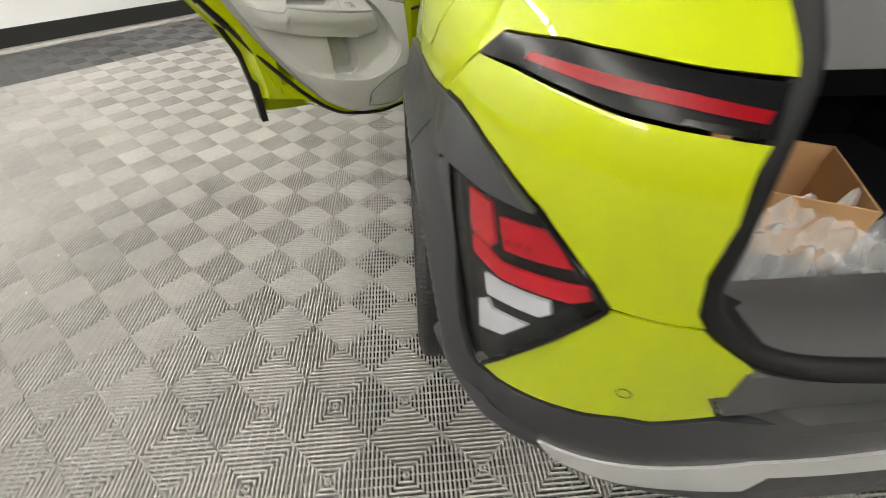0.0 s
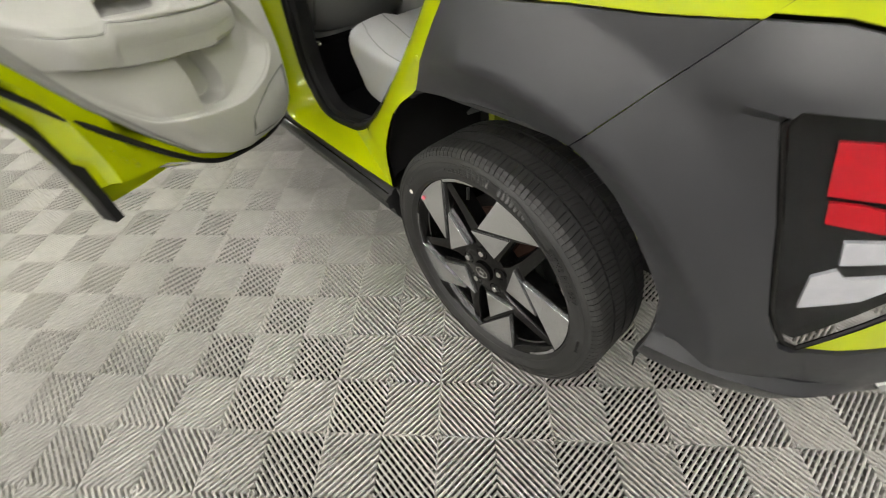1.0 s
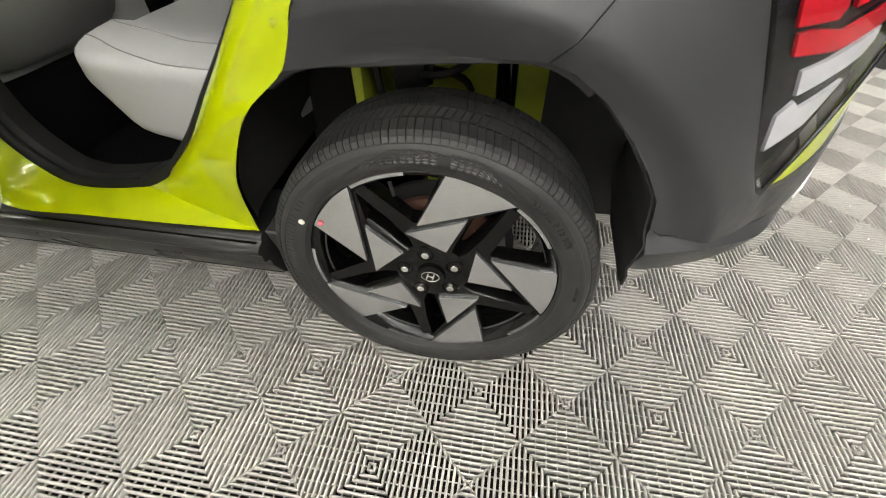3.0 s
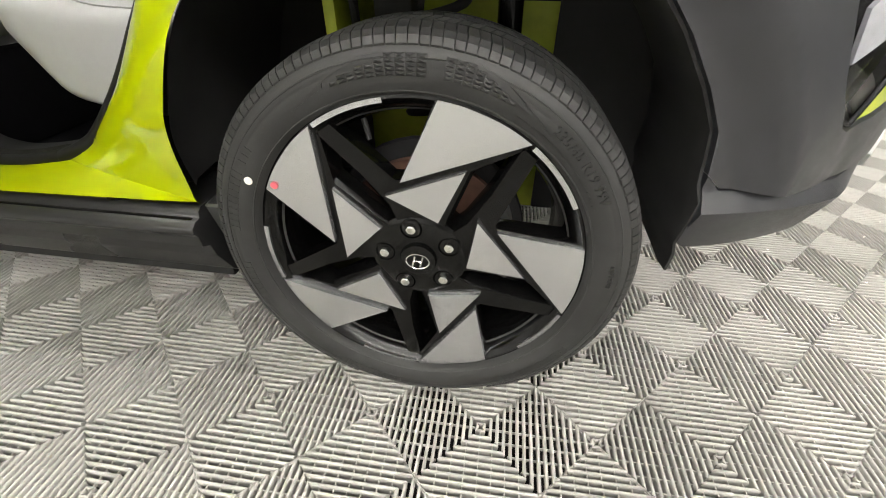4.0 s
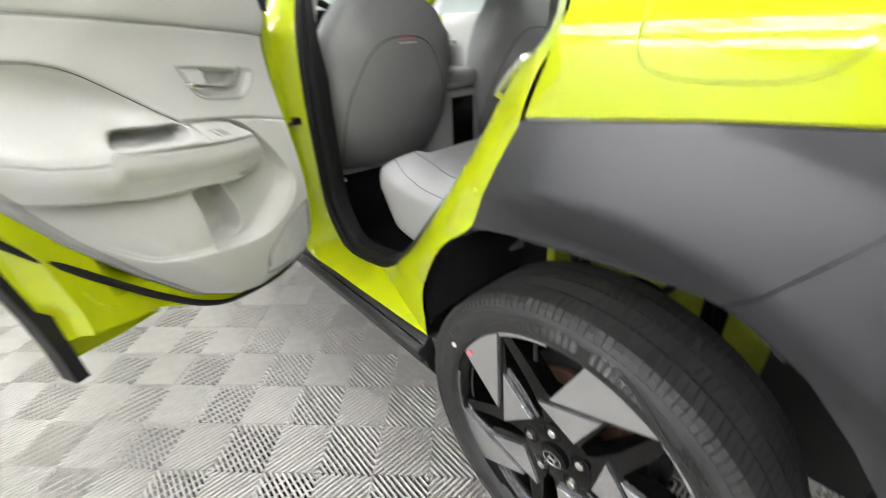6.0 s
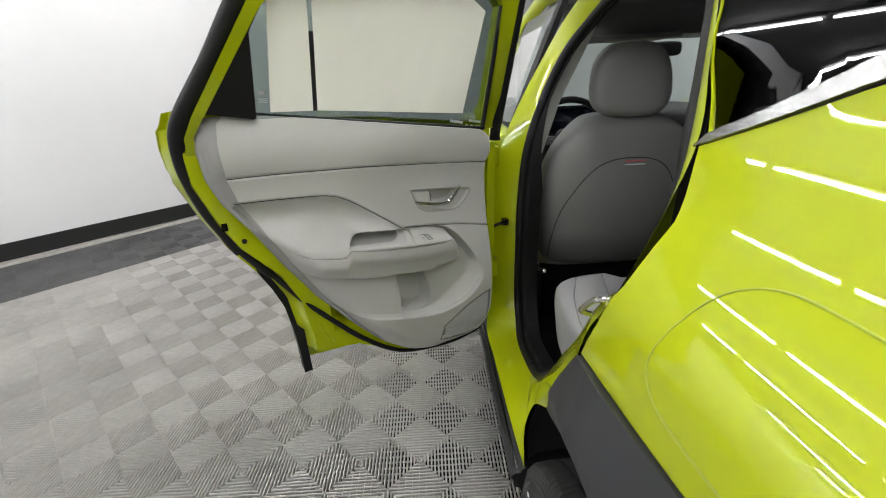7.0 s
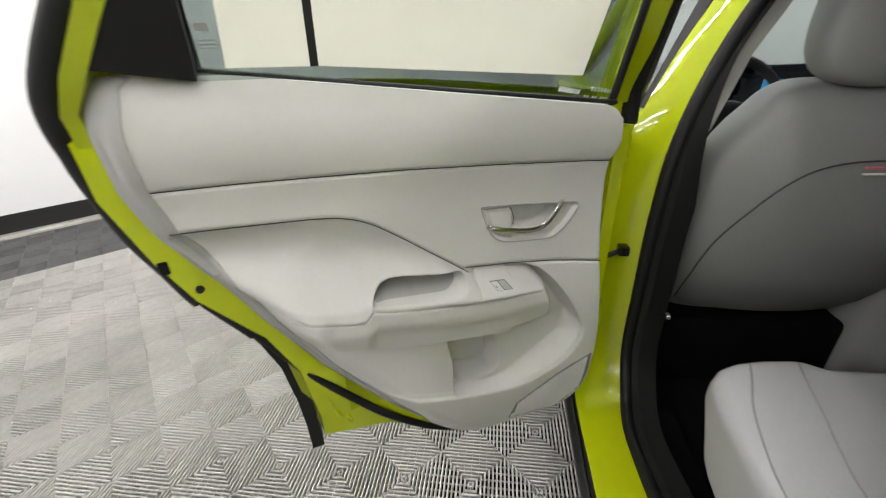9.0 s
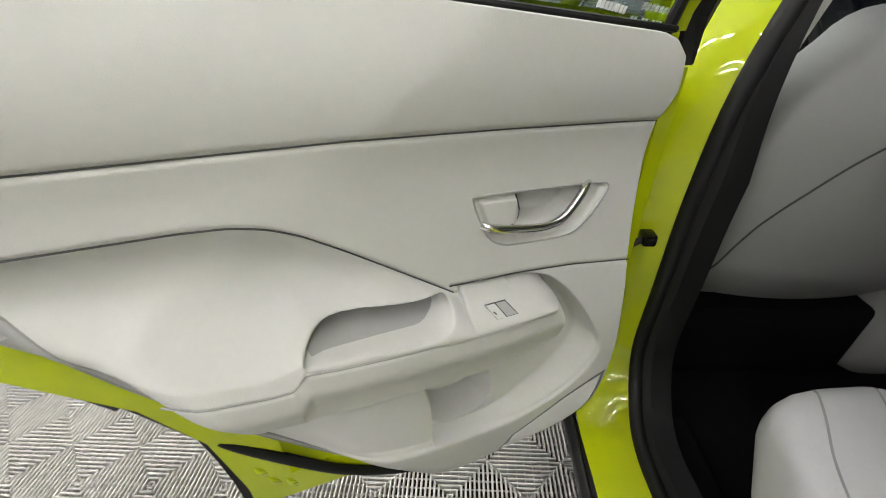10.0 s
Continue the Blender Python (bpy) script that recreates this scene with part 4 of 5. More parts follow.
def inner_metal(a, z):
    """The painted inner plate dips behind the trim panel."""
    return -.014 - .06 * float(np.interp(inside(DOOR_OUT, a, z), [.075, .11], [0, 1]))


door = part("rear_door", door_plate(DOOR_OUT, inner_metal, lambda a, z: inner_metal(a, z) - .03), PAINT, car, "open lime rear door with grey trim")
skin_out = [(.915, 1.24), (.938, 1.21), (.943, 1.17), (.942, 1.12), (.930, 1.065), (.898, .975), (.860, .885), (.805, .80), (.755, .71), (.738, .60), (.735, .47), (.60, .455), (.03, .43), (.01, .60), (.01, 1.15), (.40, 1.20)]
def skin_depth(z):
    """The bowed outer skin, deepest at the shoulder."""
    return float(np.interp(z, [.42, .60, .85, 1.0, 1.08, 1.15, 1.20, 1.26], [-.13, -.135, -.155, -.165, -.16, -.125, -.10, -.07]))


part("outer_skin", door_plate(skin_out, lambda a, z: skin_depth(z), lambda a, z: skin_depth(z) - .01), PAINT, door, "lime outer door skin")
side_rows = []
for a, z in resample([(.872, 1.262), (.888, 1.225), (.896, 1.174), (.894, 1.094), (.862, .994), (.828, .921), (.752, .824), (.713, .732), (.698, .607), (.699, .556), (.57, .530), (.48, .475), (.40, .435), (.22, .405), (.10, .42)], 0.02):
    if a < .11 and z > .45:
        continue
    k = .04 if z > .62 else .02
    side_rows.append([on_door(a, z, inner_metal(a, z) - .001), on_door(a + .006, z - .004, -.045), on_door(a + k * .7, z - (.01 if z > .6 else .02), -.085), on_door(a + k * 1.1, z - (.012 if z > .6 else .03), skin_depth(z))])
part("door_edge", grid_mesh(side_rows), PAINT, door, "lime door shut face")
# black rubber strip round the shut face
SEAL_LINE = [(.12, 1.548, -.03), (.40, 1.552, -.03), (.69, 1.503, -.03), (.738, 1.445, -.03), (.804, 1.345, -.03), (.870, 1.255, -.032), (.895, 1.205, -.036), (.901, 1.145, -.042), (.895, 1.09, -.050), (.879, 1.025, -.052), (.855, .965, -.054), (.828, .905, -.050), (.770, .820, -.042), (.697, .715, -.020), (.613, .613, -.008), (.555, .548, -.007), (.47, .470, -.014), (.38, .425, -.018), (.22, .398, -.02), (.10, .412, -.02)]
seal_points = [on_door(p.x, p.y, lean(p.y) + p.z) for p in spline(SEAL_LINE, 6)]
part("seal_joint", tube(seal_points[60:73], 0.0125, 12, False, 1.0, DOOR_N), RUBBER, door, "black rubber seal joint")
part("lower_seal", tube(seal_points[66:], 0.0078, 10, False, 1.0, DOOR_N), RUBBER, door, "thin black rubber seal")
part("door_seal", tube(seal_points[:67], 0.019, 12, False, 1.0, DOOR_N), RUBBER, door, "black rubber door seal")
flare = [(.802, .815), (.776, .758), (.753, .69), (.742, .60), (.737, .52), (.737, .44), (.712, .44), (.713, .60), (.722, .69), (.744, .755), (.770, .803)]
part("arch_flare", door_plate(flare, lambda a, z: -.088, lambda a, z: -.137, 0.03), RUBBER, door, "charcoal wheel arch lip on the door")
for a, z, w in ((.665, .60, .022), (.645, .578, .016), (.675, .632, .016)):
    rib = [on_door(a - w * .4, z - .022, -.024), on_door(a, z, -.017), on_door(a + w * .4, z + .022, -.024)]
    part("pressed_rib", tube(spline(rib, 4), 0.007, 8), PAINT, door)
latch = part("latch", box(-.007, .006, -.010, .0022, -.010, .010, 0.002), GLOSS_BLACK, door, "black door latch opening")
latch.matrix_basis = Matrix.Translation(on_door(.853, .985, -.014)) @ Matrix.Rotation(math.atan2(DOOR_A.y, DOOR_A.x), 4, "Z")
part("rubber_plug", moved(lathe([(-.003, 0), (-.003, .005), (.002, .0065)], 20), Matrix.Translation(on_door(.818, .941, -.0105)) @ Matrix.Rotation(math.atan2(DOOR_N.y, DOOR_N.x), 4, "Z") @ Matrix.Rotation(math.pi, 4, "Z")), RUBBER, door, "black rubber plug")
part("front_edge", door_plate([(.055, .46), (.085, .46), (.075, 1.10), (.045, 1.10)], lambda a, z: .0, lambda a, z: -.12), PAINT, door)

# window frame, glass and triangle
frame_rear = [(.889, 1.150), (.884, 1.20), (.860, 1.244), (.716, 1.452), (.682, 1.485), (.40, 1.535), (.12, 1.53), (.055, 1.50), (.045, 1.14), (.092, 1.14), (.105, 1.46), (.13, 1.485), (.40, 1.492), (.665, 1.468), (.698, 1.436), (.841, 1.236), (.866, 1.20), (.870, 1.15)]
part("window_frame", door_plate(frame_rear, lambda a, z: lean(z) - .004 - .014 * (1 - ease(z, 1.15, 1.25)), lambda a, z: lean(z) - .05), PAINT, door, "lime window frame")
part("frame_rubber", tube([on_door(a, z, lean(z) - .030) for a, z in ((.026, 1.10), (.022, 1.16), (.035, 1.48), (.07, 1.53), (.12, 1.545))], 0.019, 8), RUBBER, door, "black front frame rubber")
part("window_triangle", door_plate([(.838, 1.247), (.736, 1.228), (.733, 1.25), (.722, 1.415)], lambda a, z: lean(z) - .006, lambda a, z: lean(z) - .03, 0.03), RUBBER, door, "black triangular window trim")
part("window_channel", tube([on_door(.736, 1.232, -.008), on_door(.727, 1.40, lean(1.40) - .012), on_door(.68, 1.472, lean(1.472) - .012)], 0.006, 8), RUBBER, door)
part("window_channel", tube([on_door(.092, 1.142, -.008), on_door(.103, 1.46, lean(1.46) - .012)], 0.007, 8), RUBBER, door)
part("belt_rubber", tube([on_door(.09, 1.146, .002), on_door(.40, 1.190, .004), on_door(.736, 1.238, .002)], 0.0040, 8), RUBBER, door, "black belt rubber")
pane = part("window_pane", door_plate([(.735, 1.22), (.73, 1.40), (.68, 1.48), (.10, 1.48), (.09, 1.13)], lambda a, z: lean(z) - .018, lambda a, z: lean(z) - .022, 0.1), PRIVACY, door, "grey-green tinted window glass")
pane.visible_shadow = False
marks = [(.708, .722, 1.279, 1.287), (.704, .724, 1.269, 1.2705), (.704, .724, 1.265, 1.2665), (.704, .724, 1.261, 1.2625), (.170, .196, 1.158, 1.1595)]
marks += [(.162 + .0058 * k, .1665 + .0058 * k, 1.1640 + .0012 * k, 1.1715 + .0012 * k) for k in range(8)]
marks += [(.090 + .0072 * k, .0955 + .0072 * k, 1.1600 + .0012 * k, 1.1665 + .0012 * k) for k in range(7)] + [(.078, .086, 1.1585, 1.1660)]
marks += [(.084 + .0062 * k, .0882 + .0062 * k, 1.1465 + .0010 * k, 1.1515 + .0010 * k) for k in range(11) if k not in (1, 5, 8)]
for a0, a1, z0, z1 in marks:
    part("glass_marking", door_plate([(a0, z0), (a1, z0), (a1, z1), (a0, z1)], lambda a, z: lean(z) - .0165, lambda a, z: lean(z) - .0172, 0.1), WHITE_PL if a1 < .5 else TRIM_DARK, door, "small printed marking")


# the trim panel's relief
LINE_1 = [(.06, 1.041), (.16, 1.053), (.323, 1.070), (.498, 1.086), (.624, 1.094), (.72, 1.100), (.84, 1.104)]
LINE_2 = [(.90, 1.047), (.831, 1.044), (.751, 1.039), (.685, 1.034), (.645, 1.031), (.606, 1.026), (.576, 1.017), (.549, 1.003), (.516, .979), (.46, .936), (.42, .905), (.388, .880)]
LINE_3 = [(.06, .832), (.069, .834), (.21, .867), (.307, .884), (.35, .889), (.401, .896)]
ARM_BACK = [(.20, .83), (.244, .848), (.262, .863), (.285, .874), (.316, .881), (.358, .887), (.388, .891)]
ARM_LIP = [(.20, .838), (.276, .837), (.294, .837), (.345, .840), (.423, .850), (.49, .860), (.549, .872), (.578, .880), (.594, .864), (.615, .867), (.652, .877), (.678, .883), (.70, .892), (.80, .93)]
ARM_LOW = [(.20, .760), (.266, .746), (.352, .746), (.441, .762), (.491, .769), (.559, .783), (.606, .798), (.649, .810), (.80, .85)]
ARM = [(.85, .96), (.60, .93), (.45, .91), (.397, .894), (.358, .888), (.316, .882), (.285, .875), (.262, .862), (.244, .840), (.230, .810), (.223, .783), (.228, .760), (.25, .748), (.30, .744), (.352, .746), (.441, .762), (.491, .769), (.559, .783), (.606, .798), (.649, .81), (.72, .83), (.85, .86)]
DISH = [(.72, .86), (.40, .884), (.316, .884), (.28, .876), (.25, .862), (.214, .826), (.176, .772), (.146, .716), (.136, .681), (.150, .646), (.186, .613), (.231, .594), (.289, .582), (.348, .588), (.428, .607), (.499, .628), (.532, .638), (.577, .657), (.66, .75)]
PULL = [(.577, .886), (.567, .901), (.552, .909), (.53, .9095), (.468, .903), (.430, .899), (.414, .895), (.409, .886), (.414, .873), (.434, .866), (.463, .868), (.513, .875), (.56, .883)]
CUP = [(.441, .775), (.436, .70), (.431, .650), (.423, .631), (.402, .617), (.361, .611), (.333, .620), (.323, .653), (.331, .691), (.350, .740), (.37, .775)]
CUPZ = [(.364, .995), (.354, .999), (.28, .991), (.181, .978), (.163, .973), (.162, .963), (.181, .940), (.206, .922), (.234, .917), (.307, .926), (.332, .934), (.345, .945), (.353, .961)]
RECESS = [(.305, .989), (.26, .985), (.196, .976), (.205, .962), (.222, .946), (.252, .940), (.300, .945), (.312, .951), (.298, .956), (.295, .966), (.300, .978)]


def reach(poly, a, z):
    """How far (metres, + within) places lie inside a polygon."""
    a, z = np.asarray(a, float), np.asarray(z, float)
    best, odd = np.full(a.shape, 9.0), np.zeros(a.shape, bool)
    for (x0, y0), (x1, y1) in zip(poly, poly[1:] + poly[:1]):
        dx, dy = x1 - x0, y1 - y0
        t = np.clip(((a - x0) * dx + (z - y0) * dy) / (dx * dx + dy * dy), 0, 1)
        best = np.minimum(best, np.hypot(a - x0 - t * dx, z - y0 - t * dy))
        if dy:
            odd ^= ((y0 > z) != (y1 > z)) & (a < x0 + (z - y0) / dy * dx)
    return np.where(odd, best, -best)


def soft(poly, per=4):
    return [(p.x, p.y) for p in spline([(a, z, 0) for a, z in poly], per, True)]


ARM, DISH, CUP, CUPZ, RECESS, PULL = soft(ARM, 3), soft(DISH), soft(CUP), soft(CUPZ, 3), soft(RECESS, 3), soft(PULL, 3)


def smooth_line(table):
    """A softened line of z over a."""
    xs, ys = zip(*sorted(table))
    fine = np.linspace(0, 1, 1001)
    ys = np.interp(fine, xs, ys)
    k = np.hanning(25)
    ys = np.convolve(np.pad(ys, 12, mode="edge"), k / k.sum(), mode="valid")
    return lambda a: np.interp(a, fine, ys)


def step(x, lo, hi):
    t = np.clip((np.asarray(x, float) - lo) / (hi - lo), 0, 1)
    return t * t * (3 - 2 * t)


line_1, line_3, arm_back, arm_low = [smooth_line(v) for v in (LINE_1, LINE_3, ARM_BACK, ARM_LOW)]
bowl_line = smooth_line(LINE_2)
ARM_X, ARM_Z = zip(*ARM_LIP)


def lip_z(a):
    """The front lip of the arm rest and of the shelf behind it."""
    return np.interp(a, ARM_X, ARM_Z)


lip_run = np.convolve(np.pad(lip_z(np.linspace(0, 1, 1001)), 40, mode="edge"), np.hanning(81) / np.hanning(81).sum(), mode="valid")


def top_lip(a):
    """The lip without its small step, for the surface above it."""
    return np.interp(a, np.linspace(0, 1, 1001), lip_run)


base_curve = curve_through(list(zip([.38, .43, .50, .58, .64, .70, .80, .88, .95, 1.03, 1.045, 1.07, 1.10, 1.13, 1.16, 1.20], [.0, .020, .040, .052, .055, .053, .044, .030, .020, .0165, .019, .025, .027, .023, .014, .004])))
BASE = (np.linspace(.38, 1.20, 500), np.array([base_curve(v) for v in np.linspace(.38, 1.20, 500)]))


def seam_2(a):
    """The upper end of the bowl, and of the arm rest's top in front of it."""
    a = np.asarray(a, float)
    k = step(a, .384, .392)
    return np.maximum(bowl_line(np.maximum(a, .388)), .880) * k + arm_back(a) * (1 - k)


def relief(a, z):
    a, z = np.asarray(a, float), np.asarray(z, float)
    up = z - 0.075 * (a - 0.1)
    base = np.interp(up, *BASE) - .030 * step(a, .47, .66) * step(z, .86, .78)
    zi, zo, zb = seam_2(a), lip_z(a), arm_low(a)
    # the dish round the arm rest, steep under its front end and shallow behind the cup
    d = reach(DISH, a, z)
    wide = .014 + .05 * step(z, .74, .66) * step(a, .36, .22)
    deep = np.where(a > .438, .010, .034)
    ground = base - deep * np.sin(np.clip(d / wide, 0, 1) * math.pi / 2) - .003 * np.exp(-((d - .002) / .004) ** 2) * (z < .72)
    ground = ground - .055 * step(reach(CUP, a, z), -.003, .009)
    # the bowl behind and the arm rest's top run out to the lip
    behind = step(a, .39, .56)
    t = np.clip((zi - z) / np.maximum(zi - top_lip(a), .01), 0, 1)
    hollow = -.026 * np.sin(math.pi * np.clip(t * 1.12, 0, 1) ** .8) * behind
    rise = (1 - (1 - t) ** 1.5) * (1 - behind) + t ** (1 + 2.2 * behind) * behind
    back = np.where(a > .39, base, .026)
    top = back + hollow + (.082 - .050 * step(a, .655, .80) - back) * rise - .0085 * np.clip((t - .72) / .28, 0, 1) ** 2.5
    face = .0725 - .050 * step(a, .655, .80) + .0025 * np.sin(math.pi * np.clip((zo - z) / .05, 0, 1)) - .014 * step(zo - z, .02, .09)
    raised = np.where(z > zo, top, face) - .0022 * np.exp(-((z - zo) / .0022) ** 2)
    raised = raised - .055 * step(reach(PULL, a, z), -.002, .008)
    r = reach(ARM, a, z)
    edge = np.where(a < .32, .022, .007)
    lift = np.sqrt(np.clip(1 - (1 - np.clip(r / edge, 0, 1)) ** 2, 0, 1))
    fore = np.where(a > .39, np.where(z > zo, np.where(z < zi, 1.0, 0.0), lift), lift)
    h = ground + (raised - ground) * fore
    h = np.where((a > .39) & (z >= zi), base, h)
    h = h - .007 * step(reach(CUPZ, a, z), .001, .008) + .006 * step(reach(CUPZ, a, z), .005, .011) * step(a, .298, .306) - .026 * step(reach(RECESS, a, z), -.001, .009)
    for seam, shown in ((line_1(a), 1.0), (bowl_line(a), a > .388), (line_3(a), a < .402)):
        h = h - .003 * np.exp(-((z - seam) / .0035) ** 2) * shown
    return h


FRONT_A = [(.418, .26), (.428, .18), (.446, .122), (.48, .098), (.529, .086), (.684, .085), (.848, .094), (1.04, .091), (1.081, .076), (1.12, .078), (1.138, .094), (1.146, .115), (1.239, .736)]
REAR_A = [(.418, .27), (.43, .33), (.458, .405), (.51, .488), (.609, .572), (.736, .664), (.86, .735), (.958, .784), (1.041, .831), (1.104, .850), (1.177, .854), (1.225, .846), (1.239, .83)]
NR, NC = 500, 430
flat_z = np.linspace(.418, 1.239, NR)[:, None] * np.ones((1, NC))
share = np.linspace(0, 1, NC)[None, :]
zz = flat_z
for _ in range(3):
    lo_a, hi_a = np.interp(zz, *zip(*FRONT_A)), np.interp(zz, *zip(*REAR_A))
    aa = lo_a + (hi_a - lo_a) * share
    # the rows follow the arm rest's lip
    zz = flat_z + (lip_z(aa) - .86) * np.exp(-((flat_z - .86) / .10) ** 2)
rim = np.minimum(aa - lo_a, (zz - .418) * .7)
fall = np.sqrt(np.clip(1 - (1 - np.clip(rim / .014, 0, 1)) ** 2, 0, 1))
slow = step(zz, .98, .90) * step(zz, .46, .54)
fall = fall * (np.sqrt(np.clip(1 - (1 - np.clip((hi_a - aa) / .014, 0, 1)) ** 2, 0, 1)) * (1 - slow) + np.sin(np.clip((hi_a - aa) / .075, 0, 1) * math.pi / 2) ** .9 * slow)
hh = -.014 + (relief(aa, zz) + .014) * fall
trim = part("trim_panel", grid_mesh([[on_door(float(aa[i, j]), float(zz[i, j]), float(hh[i, j])) for j in range(NC)] for i in range(NR)]), TRIM, door, "light grey moulded door trim", sharp=70)


def on_trim(a, z, over=0.0):
    return on_door(a, z, float(relief(a, z)) + over)


# seams and the border strip at its rear
for line in ([(a, float(line_1(a))) for a in np.linspace(.10, .838, 70)], [(a, float(bowl_line(a))) for a in np.linspace(.39, .822, 70)], [(a, float(line_3(a))) for a in np.linspace(.10, .40, 30)], [(a, float(lip_z(a))) for a in np.linspace(.285, .70, 90)]):
    part("trim_seam", tube([on_trim(a, z, .0006) for a, z in line], .0010, 5), SEAM if line[0][0] < .2 or line[-1][0] > .8 else TRIM_DARK, trim, "fine dark seam in the trim")
edge = []
for z in np.linspace(.44, 1.239, 60):
    a1, w = float(np.interp(z, *zip(*REAR_A))), float(np.interp(z, [.44, .60, .95, 1.10, 1.247], [.008, .010, .016, .026, .030]))
    e = float(np.interp(z, [.44, .60, .95, 1.08, 1.247], [.002, .004, .010, .016, .016]))
    row = [on_door(a1 + e + .002, z, -.018), on_door(a1 + e, z, -.008), on_door(a1 + e * .85, z, .0 - .010 * float(step(z, .98, .90))), on_door(a1 + e * .5, z, .005 - .013 * float(step(z, .98, .90))), on_door(a1 + e * .1, z, .007 - .014 * float(step(z, .98, .90)))]
    low = float(step(z, .98, .90) * step(z, .46, .54))
    for k in (.3, .5, .75, .96, 1.0):
        f = math.sqrt(max(0.0, 1 - (1 - min(1.0, w * k / .014)) ** 2)) * (1 - low) + math.sin(min(1.0, w * k / .075) * math.pi / 2) ** .9 * low
        row.append(on_door(a1 - w * k, z, -.014 + (float(relief(a1 - w * k, z)) + .014) * f + (.0025 if k < 1 else -.002)))
    edge.append(row)
part("trim_border", grid_mesh(edge), TRIM_DARK, trim, "mid grey trim border")
GRILLE = smooth_line([(.06, .632), (.098, .618), (.145, .604), (.19, .586), (.24, .556), (.29, .520)])
grille = [(a, float(GRILLE(a)) - .004) for a in np.linspace(.104, .286, 14)] + [(.292, .49), (.296, .455), (.25, .444), (.20, .440), (.16, .446), (.13, .47), (.108, .50), (.103, .56)]
part("speaker_grille", door_plate(grille, lambda a, z: float(relief(a, z)) + .0006, lambda a, z: float(relief(a, z)) - .002, .015), GRILLE_GREY, trim, "ribbed grey speaker grille")
for k in range(26):
    run = []
    for a in np.linspace(.104, .292, 22):
        z = float(GRILLE(a)) - .006 - .0063 * k
        if inside(grille, a, z) > .002:
            run.append(on_trim(a, z, .0012))
    if len(run) > 2:
        part("speaker_slat", tube(run, .0012, 5), TRIM, trim)
# Darker plate laid into the pull pocket to imitate the shade inside it
part("pull_shade", door_plate([(a * .93 + .0349, z * .86 + .1249) for a, z in PULL], lambda a, z: float(relief(a, z)) + .0012, lambda a, z: float(relief(a, z)) - .002, .012), TRIM_DARK, trim, "mid grey plate imitating shade in the pull pocket")
# inner handle in its cup
part("handle_surround", tube([on_trim(a, z, .0006) for a, z in CUPZ], .0012, 6, True), TRIM_DARK, trim, "raised rim round the handle cup")
BAR = [(.354, .9615, .016), (.345, .9590, .024), (.322, .9535, .029), (.28, .9450, .031), (.255, .9445, .031), (.240, .950, .031), (.226, .963, .030), (.214, .975, .028), (.204, .980, .022), (.190, .9805, .012)]
bar_line = spline([on_door(a, z, d) for a, z, d in BAR], 5)
part("release_handle", tube(bar_line, .0056, 12, False, .8, DOOR_N), CHROME, trim, "satin chrome release handle")
part("handle_plate_edge", tube([on_trim(a, z, .0002) for a, z in ((.306, .990), (.301, .978), (.297, .967), (.299, .957), (.312, .952), (.335, .954))], .0010, 5), SEAM, trim)
# window switch
part("switch_bezel", door_plate([(0.3656, 0.8719), (0.3355, 0.8684), (0.3257, 0.8551), (0.3565, 0.8582)], lambda a, z: float(relief(a, z)) + .0008, lambda a, z: float(relief(a, z)) - .003, .02), SEAM, trim, "window switch recess")
part("window_switch", door_plate([(0.3645, 0.8712), (0.3516, 0.8697), (0.3439, 0.8577), (0.3565, 0.8591)], lambda a, z: float(relief(a, z)) + .0024, lambda a, z: float(relief(a, z)) - .002, .02), TRIM, trim, "pale window switch")
part("switch_ramp", door_plate([(0.3499, 0.8695), (0.3366, 0.8679), (0.3275, 0.8560), (0.3422, 0.8576)], lambda a, z: float(relief(a, z)) + .0016, lambda a, z: float(relief(a, z)) - .002, .02), TRIM_DARK, trim)
part("switch_mark", door_plate([(0.3586, 0.8656), (0.3565, 0.8654), (0.3544, 0.8628), (0.3565, 0.8630)], lambda a, z: float(relief(a, z)) + .0028, lambda a, z: float(relief(a, z)) + .002, .02), SEAM, trim)

# ---- paper sheets on the door glass ----
for name, pts, words in (("window_sheet", [(.60, 1.236), (.702, 1.240), (.678, 1.475), (.602, 1.475)], "narrow cream paper sheet stuck on the door glass"), ("window_sheet", [(.594, 1.236), (.168, 1.195), (.148, 1.447), (.20, 1.475), (.592, 1.475)], "large cream paper sheet stuck on the door glass")):
    tagged(part(name, door_plate(pts, lambda a, z: lean(z) - .0165 + .0012 * math.sin(a * 40 + z * 9) ** 2, lambda a, z: lean(z) - .0174 + .0012 * math.sin(a * 40 + z * 9) ** 2, .02), PAPER), words, "paper sheet", group="paper sheets on the door glass")

# Made-up strip that darkens the bare glass gap between the sheets
gap_strip = part("dark_strip", door_plate([(.6045, 1.236), (.5945, 1.236), (.5925, 1.40), (.6025, 1.40)], lambda a, z: lean(z) - .0148, lambda a, z: lean(z) - .0152, .02), DULL_BLACK)
tagged(gap_strip, "narrow strip added to darken the gap between the paper sheets", "strip")

# ---- cabin ----
part("cabin_floor", box(-.74, .74, .10, 2.3, .24, .30, .01), CARPET, car, "black carpet cabin floor")
part("sill_carpet", box(-.742, -.60, .42, 1.0, .30, .345, .02), CARPET, car)


def drape(ob, points, way):
    """Points dropped along a direction onto a mesh."""
    me = ob.data
    tree = BVHTree.FromPolygons([v.co.copy() for v in me.vertices], [tuple(p.vertices) for p in me.polygons])
    hits = [tree.ray_cast(Vector(p), Vector(way))[0] for p in points]
    return [h for h in hits if h is not None]


